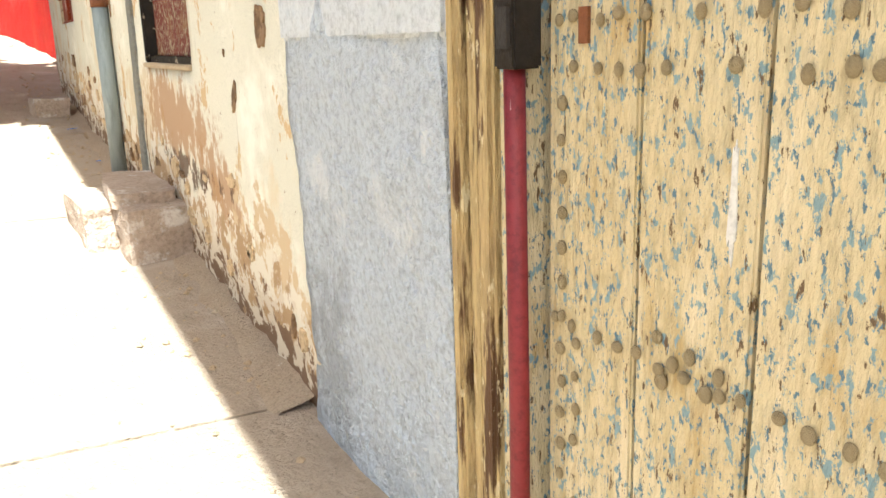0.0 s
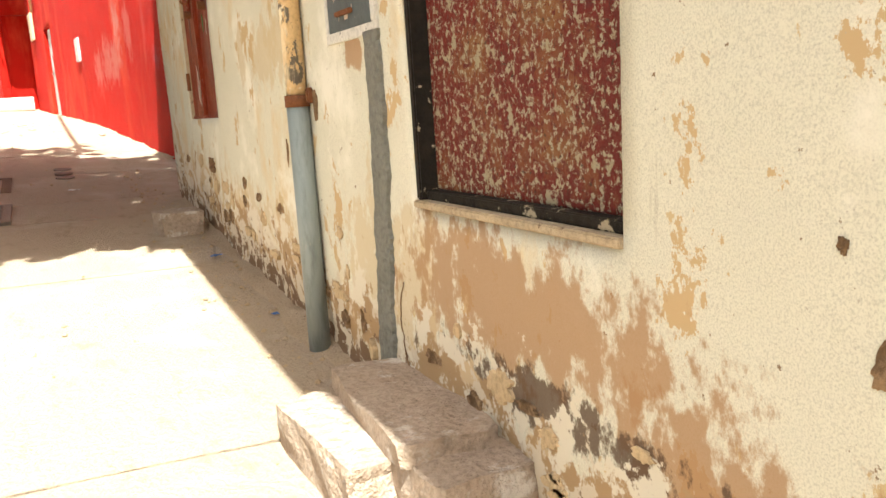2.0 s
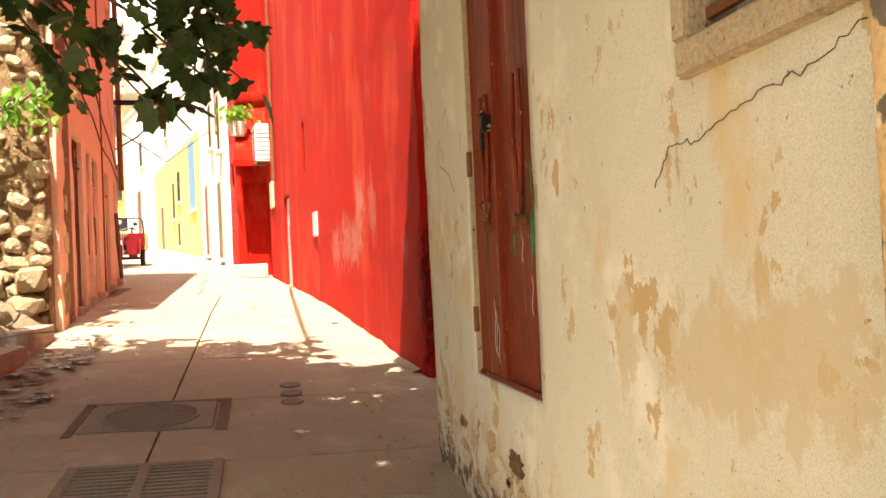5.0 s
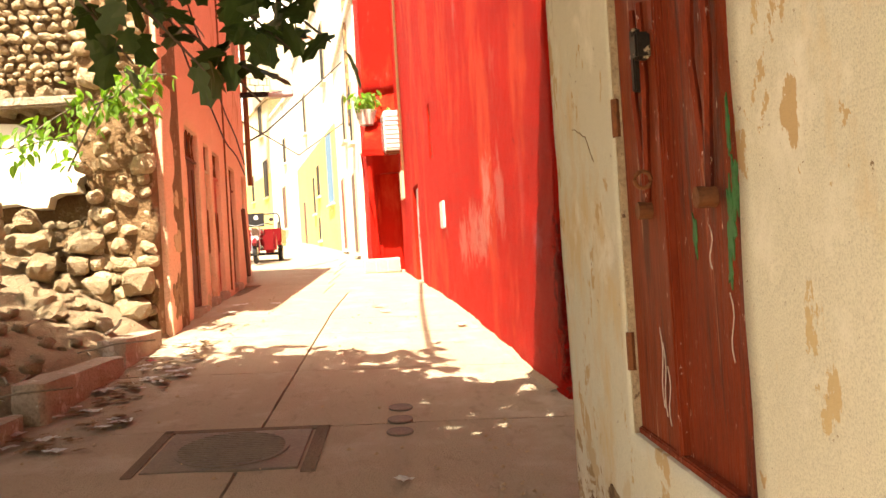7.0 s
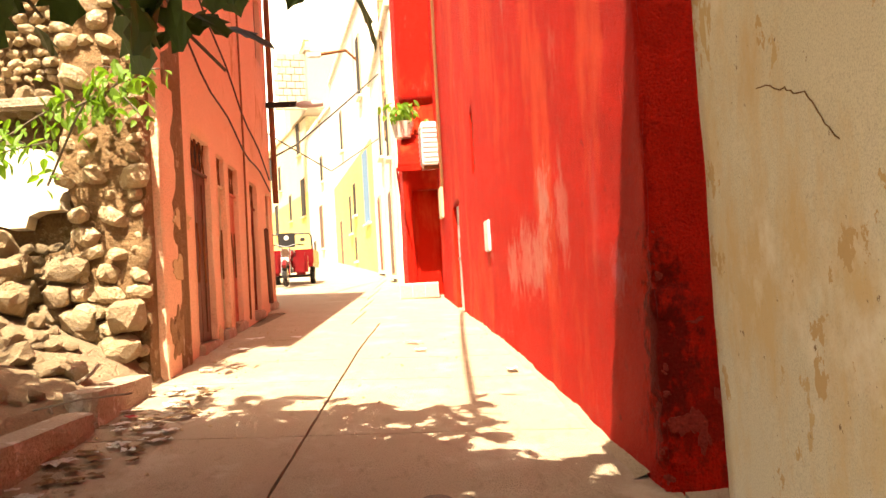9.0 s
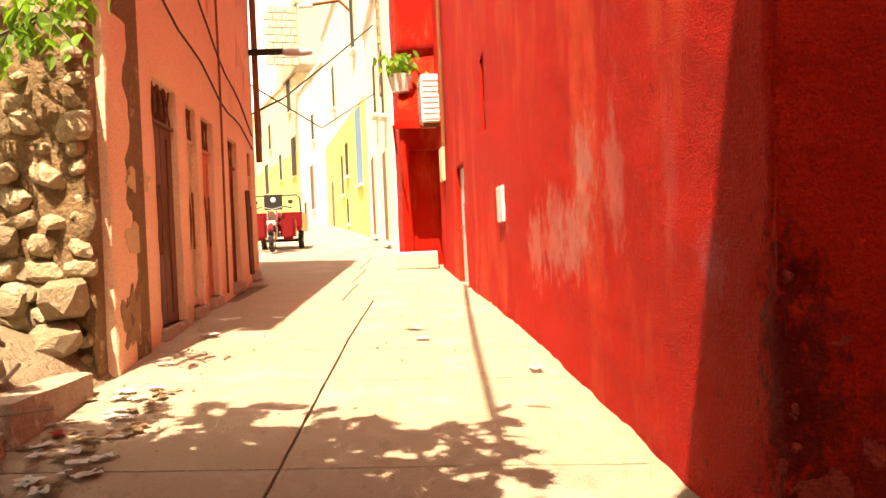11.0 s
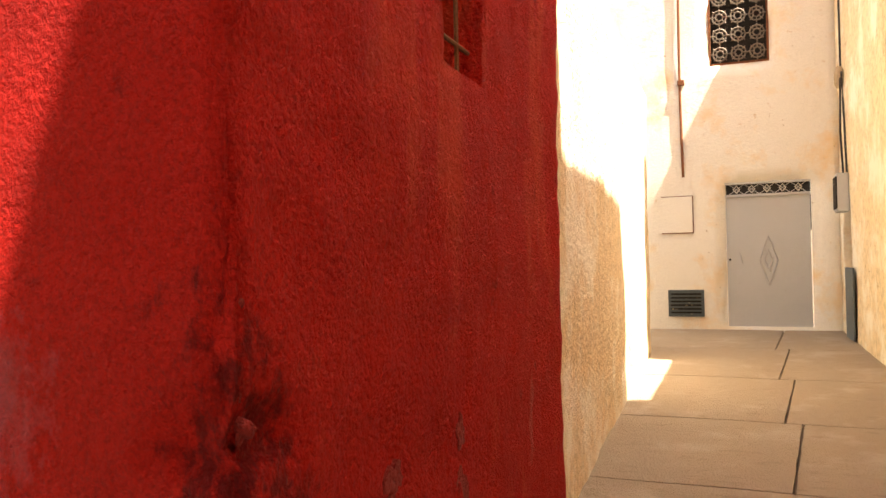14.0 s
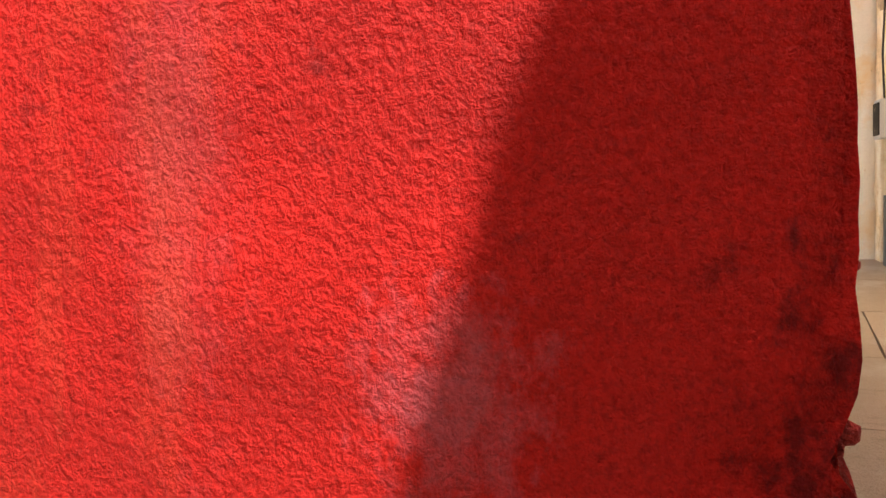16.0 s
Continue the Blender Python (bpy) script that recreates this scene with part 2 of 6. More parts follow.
M_TANDOOR = surface("tan_iron_door", (0.58, 0.46, 0.30), (0.50, 0.37, 0.22), 0.7, 30, 3, 0.3, 0.005, stretch=(1, 1, 0.3))
M_ROSEDOOR = surface("faded_rose_iron_door", (0.55, 0.17, 0.10), (0.48, 0.12, 0.07), 0.65, 30, 3, 0.3, 0.005, stretch=(1, 1, 0.3))
M_BLUE = surface("blue_shutter_paint", (0.10, 0.24, 0.42), (0.13, 0.28, 0.45), 0.6)
M_CAST = surface("cast_iron_cover", (0.17, 0.14, 0.11), (0.24, 0.19, 0.14), 0.6, 60, 6, 0.5, 0.006, metal=0.4)
M_BARK = surface("fig_bark", (0.12, 0.09, 0.065), (0.18, 0.14, 0.10), 0.95, 40, 5, 0.8, 0.01)
M_BRICK = surface("bare_hollow_brick", (0.46, 0.22, 0.10), (0.55, 0.30, 0.15), 0.95, 30, 3, 0.8, 0.02, vary=0.5)
M_CINDER = surface("cinder_block", (0.52, 0.45, 0.35), (0.45, 0.38, 0.29), 0.95, 30, 3, 0.6, 0.02, vary=0.5)
M_RUBBER = surface("tyre_rubber", (0.02, 0.02, 0.02), (0.035, 0.033, 0.03), 0.8)
M_MOTORED = surface("glossy_red_fairing", (0.17, 0.008, 0.011), (0.13, 0.007, 0.010), 0.25, gloss=0.5, bump=0.02)
M_CHROME = surface("chrome", (0.62, 0.62, 0.62), (0.5, 0.5, 0.5), 0.2, metal=1.0, bump=0.02)
M_BLACKPL = surface("black_plastic", (0.02, 0.02, 0.022), (0.03, 0.03, 0.03), 0.4, bump=0.02)
M_CABLE = surface("black_cable", (0.025, 0.022, 0.02), (0.05, 0.04, 0.03), 0.6)
M_PAPER = surface("crumpled_white_paper", (0.78, 0.76, 0.72), (0.66, 0.64, 0.60), 0.9)
M_LITRED = surface("red_plastic_scrap", (0.50, 0.04, 0.05), (0.42, 0.03, 0.04), 0.4)
M_LITBLUE = surface("blue_plastic_scrap", (0.05, 0.16, 0.5), (0.06, 0.2, 0.5), 0.4)
M_LITBROWN = surface("dry_leaf_litter", (0.26, 0.16, 0.08), (0.36, 0.24, 0.13), 0.9)
M_TWIG = surface("grey_twig", (0.22, 0.17, 0.12), (0.30, 0.24, 0.18), 0.9)
M_BEIGETILE = surface("beige_tile", (0.66, 0.52, 0.33), (0.60, 0.46, 0.28), 0.4)


def add_stain_or_shade(m, centre, radii, colour, scale=9.0, strength=0.9, edge=0.5):
    """A ragged spot of its own shape on a wall: wear or painted-in shade."""
    nt = m.node_tree
    sock = nt.nodes["Principled BSDF"].inputs["Base Color"]
    old = sock.links[0].from_socket
    vec = nt.nodes.new("ShaderNodeTexCoord").outputs["Object"]
    sub = nt.nodes.new("ShaderNodeVectorMath")
    sub.operation = "SUBTRACT"
    sub.inputs[1].default_value = centre
    nt.links.new(vec, sub.inputs[0])
    div = nt.nodes.new("ShaderNodeVectorMath")
    div.operation = "DIVIDE"
    div.inputs[1].default_value = radii
    nt.links.new(sub.outputs[0], div.inputs[0])
    ln = nt.nodes.new("ShaderNodeVectorMath")
    ln.operation = "LENGTH"
    nt.links.new(div.outputs[0], ln.inputs[0])
    n = noise_node(nt, vec, scale, 8, 0.68, (1, 1, 0.7), centre[1])
    ad = nt.nodes.new("ShaderNodeMath")
    ad.operation = "MULTIPLY_ADD"
    ad.inputs[1].default_value = 4.0
    nt.links.new(n, ad.inputs[0])
    nt.links.new(ln.outputs["Value"], ad.inputs[2])
    r = nt.nodes.new("ShaderNodeMapRange")
    r.inputs[1].default_value, r.inputs[2].default_value = 2.9 + edge * 0.5, 2.9 - edge * 0.5
    r.inputs[3].default_value, r.inputs[4].default_value = 0.0, strength
    nt.links.new(ad.outputs[0], r.inputs[0])
    nt.links.new(mix(nt, r.outputs[0], old, colour), sock)


for y, z, a, c, k in ((17.80, 1.92, 0.22, 0.30, 0.75), (18.15, 1.5, 0.35, 0.25, 0.6), (18.7, 1.55, 0.3, 0.3, 0.5), (19.3, 1.45, 0.3, 0.25, 0.5), (17.2, 1.8, 0.16, 0.3, 0.4)):
    add_stain_or_shade(M_RED, (2.9 - 0.1 * y, y, z), (0.3, a, c), (0.62, 0.24, 0.19), 8.0, k, 0.9)
add_stain_or_shade(M_RED, (1.38, 15.42, 0.95), (0.20, 0.10, 0.5), (0.13, 0.005, 0.004), 18.0, 0.8, 0.6)
add_stain_or_shade(M_RED, (1.9, 15.4, 0.6), (0.55, 0.3, 0.3), (0.20, 0.008, 0.005), 14.0, 0.7, 0.5)
add_stain_or_shade(M_RED, (1.30, 15.92, 1.36), (0.2, 0.10, 0.12), (0.50, 0.24, 0.28), 26.0, 0.28, 1.4)
add_stain_or_shade(M_RED, (1.28, 16.35, 1.75), (0.2, 0.08, 0.35), (0.58, 0.18, 0.20), 22.0, 0.15, 1.4)
for y, z, a, c in ((10.55, 1.0, 0.07, 0.16), (10.1, 0.95, 0.26, 0.13), (9.8, 1.0, 0.25, 0.16), (10.9, 0.15, 0.8, 0.2), (12.2, 0.3, 0.9, 0.16), (8.75, 0.1, 0.4, 0.35)):
    add_stain_or_shade(M_CREAM, (1.0, y, z), (0.3, a, c), (0.54, 0.44, 0.27), 9.0, 0.7, 0.25)
for y, z, a, c in ((8.0, 0.2, 0.62, 0.19), (7.25, -0.08, 0.3, 0.22), (6.6, -0.4, 0.4, 0.2), (8.9, 0.88, 0.12, 0.05)):
    add_stain_or_shade(M_CREAM, (1.0, y, z), (0.3, a, c), (0.36, 0.21, 0.10), 8.0, 0.85, 0.3)
# dark gap above the step slab, its shade painted into the plaster
add_stain_or_shade(M_CREAM, (1.0, 7.9, -0.02), (0.3, 0.6, 0.07), (0.10, 0.06, 0.035), 14.0, 0.9, 0.3)
add_stain_or_shade(M_CREAM, (1.0, 6.8, 0.9), (0.3, 0.10, 0.12), (0.32, 0.29, 0.24), 18.0, 0.5, 1.2)
add_stain_or_shade(M_GREY, (1.0, 6.2, -0.35), (0.3, 0.16, 0.3), (0.22, 0.22, 0.21), 12.0, 0.5, 0.9)


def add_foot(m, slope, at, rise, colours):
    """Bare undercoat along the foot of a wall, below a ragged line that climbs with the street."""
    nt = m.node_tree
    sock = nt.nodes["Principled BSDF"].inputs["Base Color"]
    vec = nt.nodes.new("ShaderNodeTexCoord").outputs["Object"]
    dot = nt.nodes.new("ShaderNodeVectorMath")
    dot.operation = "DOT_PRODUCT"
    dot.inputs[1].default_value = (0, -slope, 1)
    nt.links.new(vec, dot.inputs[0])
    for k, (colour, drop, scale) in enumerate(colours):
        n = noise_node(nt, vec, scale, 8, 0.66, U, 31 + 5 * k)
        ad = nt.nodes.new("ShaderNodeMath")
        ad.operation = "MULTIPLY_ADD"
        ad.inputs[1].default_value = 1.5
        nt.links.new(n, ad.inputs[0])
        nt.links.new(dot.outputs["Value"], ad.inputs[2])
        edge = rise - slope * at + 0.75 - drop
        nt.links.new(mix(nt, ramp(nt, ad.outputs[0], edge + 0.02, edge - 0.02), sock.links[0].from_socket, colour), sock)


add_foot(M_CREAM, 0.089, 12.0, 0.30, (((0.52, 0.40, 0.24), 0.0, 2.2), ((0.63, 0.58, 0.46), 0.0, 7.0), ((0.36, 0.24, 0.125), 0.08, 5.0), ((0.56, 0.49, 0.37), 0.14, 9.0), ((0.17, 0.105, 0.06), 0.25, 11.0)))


def leaf_material(name, a, b, lobed):
    m = surface(name, a, b, 0.45, 20, 6, 0.15, 0.003, gloss=0.4)
    nt = m.node_tree
    tr = nt.nodes.new("ShaderNodeBsdfTranslucent")
    tr.inputs[0].default_value = (a[0] * 2.2, a[1] * 2.4, a[2] * 1.0, 1)
    ms = nt.nodes.new("ShaderNodeMixShader")
    ms.inputs[0].default_value = 0.12 if lobed else 0.35
    out = nt.nodes["Material Output"]
    nt.links.new(nt.nodes["Principled BSDF"].outputs[0], ms.inputs[1])
    nt.links.new(tr.outputs[0], ms.inputs[2])
    nt.links.new(ms.outputs[0], out.inputs[0])
    return m


M_FIG = leaf_material("fig_leaf", (0.04, 0.07, 0.018), (0.06, 0.11, 0.028), True)
M_VINE = leaf_material("vine_leaf", (0.12, 0.22, 0.03), (0.09, 0.17, 0.025), False)


# ---- helpers ----
def link_mesh(name, bm, material, parent=None, label="", smooth=False):
    me = bpy.data.meshes.new(name)
    if smooth:
        for fc in bm.faces:
            fc.smooth = True
    bm.to_mesh(me)
    bm.free()
    me.materials.append(material)
    ob = new(name, me)
    if parent:
        ob.parent = parent
    if label:
        tagged(ob, label)
    return ob


def part(name, bm, material, parent, label="", smooth=False):
    return link_mesh(name, bm, material, parent, label, smooth)


def thing(name, x, y, z, rz=0.0, label="", category="", group="", kind=""):
    ob = new(name)
    ob.matrix_world = pose(x, y, z, 0, 0, rz)
    return tagged(ob, label, category, group, kind)


def box(x0, x1, y0, y1, z0, z1, bev=0.0, bm=None):
    bm = bm or bmesh.new()
    r = bmesh.ops.create_cube(bm, size=1.0)
    for v in r["verts"]:
        v.co = Vector(((x0 + x1) / 2 + v.co.x * (x1 - x0), (y0 + y1) / 2 + v.co.y * (y1 - y0), (z0 + z1) / 2 + v.co.z * (z1 - z0)))
    if bev:
        es = {e for v in r["verts"] for e in v.link_edges}
        bmesh.ops.bevel(bm, geom=list(es), offset=bev, segments=2, affect="EDGES")
    return bm


def tube(pts, radius, seg=10, bm=None, taper=1.0):
    """A round bar along a line of points."""
    bm = bm or bmesh.new()
    pts = [Vector(p) for p in pts]
    rings = []
    for i, p in enumerate(pts):
        d = (pts[min(i + 1, len(pts) - 1)] - pts[max(i - 1, 0)]).normalized()
        a = d.cross(Vector((0, 0, 1)) if abs(d.z) < 0.9 else Vector((1, 0, 0))).normalized()
        b = d.cross(a)
        r = radius * (1 + (taper - 1) * i / max(1, len(pts) - 1))
        rings.append([bm.verts.new(p + (a * math.cos(t) + b * math.sin(t)) * r) for t in (2 * math.pi * k / seg for k in range(seg))])
    for r0, r1 in zip(rings, rings[1:]):
        for k in range(seg):
            bm.faces.new((r0[k], r0[(k + 1) % seg], r1[(k + 1) % seg], r1[k]))
    bm.faces.new(rings[0][::-1])
    bm.faces.new(rings[-1])
    bmesh.ops.recalc_face_normals(bm, faces=bm.faces[:])
    return bm


def rock(size, seed, sub=2, rough=0.35, flat=1.0):
    bm = bmesh.new()
    bmesh.ops.create_icosphere(bm, subdivisions=sub, radius=0.5)
    for v in bm.verts:
        n = v.co.normalized()
        k = 1 + rough * (noise.noise(n * 1.6 + Vector((seed * 7.3, seed, 0))) + 0.5 * noise.noise(n * 4 + Vector((0, seed * 3.1, 2))))
        c = n * 0.5 * k
        c = Vector([max(-0.40, min(0.40, q)) for q in c])
        v.co = Vector((c.x * size[0], c.y * size[1], c.z * size[2] * flat)) * 1.2
    return bm


def patch(ry, rz, thick, seed, ragged=0.35, n=26):
    """An irregular plate in the y-z plane, its face towards -x."""
    bm = bmesh.new()
    front, back = [], []
    for i in range(n):
        a = 2 * math.pi * i / n
        k = 1 + ragged * (noise.noise(Vector((math.cos(a) * 1.5, math.sin(a) * 1.5, seed * 5.7))) + 0.7 * noise.noise(Vector((math.cos(a) * 4, math.sin(a) * 4, seed * 3.3))) + 0.15 * noise.noise(Vector((math.cos(a) * 11, math.sin(a) * 11, seed * 1.3))))
        front.append(bm.verts.new((-thick, math.cos(a) * ry * k * 0.96, math.sin(a) * rz * k * 0.96)))
        back.append(bm.verts.new((0.03, math.cos(a) * ry * k, math.sin(a) * rz * k)))
    bm.faces.new(front)
    for i in range(n):
        bm.faces.new((front[i], front[(i + 1) % n], back[(i + 1) % n], back[i]))
    bmesh.ops.recalc_face_normals(bm, faces=bm.faces[:])
    return bm


def ground_z(x, y):
    z = 0.089 * (min(y, 20.0) - 12.0) + (0.055 * (y - 20.0) if y > 20 else 0.0) - 0.028 * (max(-4.0, min(1.2, x)) + 0.5)
    if x > 1.2:
        k = min(1.0, (x - 1.2) / 3.0)
        z = z * (1 - k) + (0.20 + 0.031 * (x - 1.2)) * k
    return z


def lump(p, s, a):
    return a * noise.noise(p * s)


def wall(name, a, b, z0, z1, thick, material, holes=(), res=0.14, amp=0.012, label="", foot=0.0, category="wall", worn=0.0, notch=None):
    """A rough-faced wall from a to b (plan); its face lies to the left of that way; holes: (s0, s1, z0, z1) through it."""
    a, b = Vector((*a, 0)), Vector((*b, 0))
    d = (b - a).normalized()
    nrm = Vector((-d.y, d.x, 0))
    length = (b - a).length

    def steps(lo, hi, cuts):
        cs = sorted({lo, hi, *[c for c in cuts if lo < c < hi]})
        out = []
        for p, q in zip(cs, cs[1:]):
            k = max(1, round((q - p) / res))
            out += [p + (q - p) * i / k for i in range(k)]
        return out + [hi]

    ss = steps(0, length, [c for h in holes for c in h[:2]])
    zs = steps(z0, z1, [c for h in holes for c in h[2:]])

    def solid(i, j):
        if not (0 <= i < len(ss) - 1 and 0 <= j < len(zs) - 1):
            return False
        s, z = (ss[i] + ss[i + 1]) / 2, (zs[j] + zs[j + 1]) / 2
        return not any(h[0] < s < h[1] and h[2] < z < h[3] for h in holes)

    bm = bmesh.new()
    vf, vb = {}, {}

    def vert(i, j, front):
        store = vf if front else vb
        if (i, j) not in store:
            p = a + d * ss[i] + Vector((0, 0, zs[j]))
            if front:
                q = p + Vector((3.1, 0, 0))
                off = lump(q, 1.3, amp) + lump(q, 5.0, amp * 0.6) + lump(q, 14.0, amp * 0.3)
                if foot and zs[j] < z0 + foot * 1.3:
                    off += 0.03 * noise.noise(q * 6) * (1 - (zs[j] - z0) / (foot * 1.3))
                if worn:
                    h = p.z - ground_z(1, p.y)
                    g = noise.noise(q * 3.0) + 0.6 * noise.noise(q * 8.0) + 0.5 - h * 2.6
                    off -= worn * max(0.0, min(1.0, g * 4)) * (0.7 + 0.6 * noise.noise(q * 17))
                if notch is not None:
                    far = abs(ss[i] - notch * length)
                    if far < 0.22 and p.z < 1.75:
                        bite = noise.noise(Vector((far * 3, 1.0, p.z * 8))) + 0.6 * noise.noise(Vector((far * 9, 5.0, p.z * 21))) + 0.12
                        off -= 0.075 * max(0.0, bite) * (1 - far / 0.22) * min(1.0, (1.75 - p.z) * 2)
                p = p + nrm * off + d * (lump(q, 3.0, amp) if 0 < i < len(ss) - 1 else 0)
                if i in (0, len(ss) - 1):
                    p += d * lump(q, 2.5, amp * 1.4)
            else:
                p = p - nrm * thick
            store[(i, j)] = bm.verts.new(p)
        return store[(i, j)]

    for i in range(len(ss) - 1):
        for j in range(len(zs) - 1):
            if not solid(i, j):
                continue
            f = [vert(i, j, 1), vert(i + 1, j, 1), vert(i + 1, j + 1, 1), vert(i, j + 1, 1)]
            g = [vert(i, j, 0), vert(i + 1, j, 0), vert(i + 1, j + 1, 0), vert(i, j + 1, 0)]
            bm.faces.new(f[::-1]).smooth = True
            bm.faces.new(g)
            for k, (di, dj) in enumerate(((0, -1), (1, 0), (0, 1), (-1, 0))):
                if not solid(i + di, j + dj):
                    bm.faces.new((f[k], f[(k + 1) % 4], g[(k + 1) % 4], g[k]))
    bmesh.ops.recalc_face_normals(bm, faces=bm.faces[:])
    ob = link_mesh(name, bm, material)
    return tagged(ob, label, category, "", "structure")


# ---- large structure ----
def sheet(name, xs, ys, fz, material):
    bm = bmesh.new()
    vs = [[bm.verts.new((x, y, fz(x, y))) for y in ys] for x in xs]
    for i in range(len(xs) - 1):
        for j in range(len(ys) - 1):
            bm.faces.new((vs[i][j], vs[i + 1][j], vs[i + 1][j + 1], vs[i][j + 1]))
    return link_mesh(name, bm, material)


GX = [-3000, -600, -120, -40, -20, -10, -6, -4, -3, -2, -1, 0, 1, 2, 3, 4, 6, 9, 12, 15, 20, 40, 120, 600, 3000]
GY = [-3000, -600, -120, -40, -20, -8, -2, 0, 2, 4, 6, 8, 10, 12, 14, 16, 18, 20, 23, 26, 30, 35, 40, 50, 60, 80, 100, 160, 600, 3000]
tagged(sheet("ground", GX, GY, lambda x, y: ground_z(x, max(-20.0, min(y, 90.0))) - 0.035, M_JOINT), "dusty brown earth under the street slabs", "ground", "", "structure")

CREAM_END = 13.22
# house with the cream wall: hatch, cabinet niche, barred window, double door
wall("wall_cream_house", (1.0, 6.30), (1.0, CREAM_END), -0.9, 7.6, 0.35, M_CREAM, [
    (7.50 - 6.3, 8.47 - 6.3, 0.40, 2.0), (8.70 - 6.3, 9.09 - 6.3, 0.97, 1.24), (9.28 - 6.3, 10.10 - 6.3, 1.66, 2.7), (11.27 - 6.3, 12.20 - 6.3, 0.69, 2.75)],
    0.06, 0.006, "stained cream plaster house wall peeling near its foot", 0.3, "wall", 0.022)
wall("wall_grey_render", (0.992, 5.48), (0.992, 6.34), -0.9, 4.4, 0.35, M_GREY, (), 0.035, 0.024, "rough grey cement plaster strip beside an old door")
wall("wall_old_gate_house", (1.0, -3.0), (1.0, 4.05), -2.0, 4.4, 0.35, M_CREAM, (), 0.3, 0.01, "cream plaster wall behind the old studded door")
wall("wall_over_old_gate", (1.0, 4.05), (1.0, 5.48), 1.75, 4.4, 0.35, M_GREY, (), 0.2, 0.01, "grey plaster above the old studded door")
# unseen slab, added so its shade covers the wall and a street strip
tagged(link_mesh("balcony_slab", box(0.25, 1.2, 2.0, 12.6, 3.95, 4.10, 0.01), M_CREAM), "thin unseen cream slab added to shade the wall and street edge", "balcony", "", "structure")
# unseen block; its slanted end is set to cast the red wall's shadow edge
bm = box(0.74, 0.99, 2.0, 13.10, 4.10, 9.6)
for v in bm.verts:
    if v.co.y > 12:
        v.co.y += 1.1 if v.co.z < 5 else -1.0
tagged(link_mesh("wall_upper_storey", bm, M_CREAM), "unseen cream block added to cast the red wall's slanted shadow", "wall", "", "structure")
ALD = Vector((1, 0.105, 0)).normalized()
def south_y(x):
    return 12.935 + 0.105 * x


wall("wall_alley_south", (1.06, south_y(1.06)), (6.9, south_y(6.9)), -0.2, 6.7, 0.3, M_YELLOW, (), 0.25, 0.02, "patchy ochre plaster alley wall")
# unseen stretch, kept lower so sun reaches the north wall and floor
wall("wall_alley_yard", (6.9, south_y(6.9)), (9.5, south_y(9.5)), 0.0, 4.6, 0.3, M_YELLOW, (), 0.3, 0.02, "unseen lower ochre wall, its height set to admit sun")
wall("wall_alley_far", (9.5, south_y(9.5)), (13.3, south_y(13.3)), 0.0, 7.5, 0.3, M_YELLOW, [(2.8, 3.45, 0.5, 2.72)], 0.15, 0.02, "patchy ochre and white plaster alley wall")
# next three are unseen, stepped in height to shade alley and red wall
wall("wall_tower_side", (1.35, south_y(1.35) - 0.02), (3.9, south_y(3.9) - 0.02), 6.3, 7.6, 0.3, M_CREAM, (), 0.4, 0.01, "unseen cream wall top added to shade the alley")
tagged(link_mesh("roof_tower", box(1.0, 3.9, 6.3, 13.15, 7.6, 7.7), M_FRAMEG), "unseen flat roof added to shade the red side wall", "roof", "", "structure")
tagged(link_mesh("roof_rear", box(1.3, 6.9, 2.0, 12.9, 6.25, 6.38), M_FRAMEG), "unseen flat rear roof added to shade the alley", "roof", "", "structure")
tagged(link_mesh("roof_gate", box(0.9, 6.0, -3.0, 6.4, 4.4, 4.5), M_FRAMEG), "flat concrete roof over the old gate", "roof", "", "structure")


def red_x(y):
    return 2.9 - 0.1 * y


# red house: front, alley side
RL = math.hypot(1, 0.1)
SY = 15.40
wall("wall_red_front", (red_x(SY), SY), (red_x(27.0), 27.0), -0.1, 9.0, 0.3, M_RED, [
    ((21.66 - SY) * RL, (21.92 - SY) * RL, 2.72, 3.52), ((23.75 - SY) * RL, (24.6 - SY) * RL, 0.9, 2.55)], 0.065, 0.016, "rough red painted plaster house front, scuffed pale", 0.3, "wall", 0.0, 0.0)
wall("wall_red_side", (4.0, 15.62), (red_x(SY) + 0.02, SY - 0.01), -0.1, 9.0, 0.3, M_RED, [(1.16, 1.58, 2.20, 3.1)], 0.045, 0.022, "red painted plaster side wall with cracked crumbling foot", 0.5, "wall", 0.0, 1.0)
wall("wall_alley_north", (10.6, 16.48), (4.0, 15.68), 0.0, 3.6, 0.3, M_YELLOW, (), 0.2, 0.02, "sunlit ochre plaster alley wall", 0.3)
wall("wall_alley_end", (13.30, 14.2), (13.12, 19.5), 0.2, 8.0, 0.3, M_WHITE, [(0.50, 1.67, 0.62, 2.73), (1.01, 1.84, 4.48, 5.65)], 0.2, 0.018, "limewashed end wall with ochre stains")
wall("wall_alley_court", (10.6, 16.6), (10.6, 19.5), 0.0, 3.6, 0.3, M_WHITE, (), 0.4, 0.015, "plain white court wall")
# salmon house across the street
PD = Vector((-0.07, 1, 0)).normalized()


def pink_x(y):
    return -2.19 - 0.07 * (y - 18.59)


PDOORS = ((19.86, 20.72, 0.86, 3.08, M_BROWNDOOR), (21.10, 21.58, 0.95, 3.05, M_TANDOOR), (21.86, 22.45, 1.0, 3.03, M_ROSEDOOR), (23.42, 24.05, 1.1, 3.0, M_CDOOR2), (25.0, 25.55, 1.2, 3.0, M_TANDOOR))
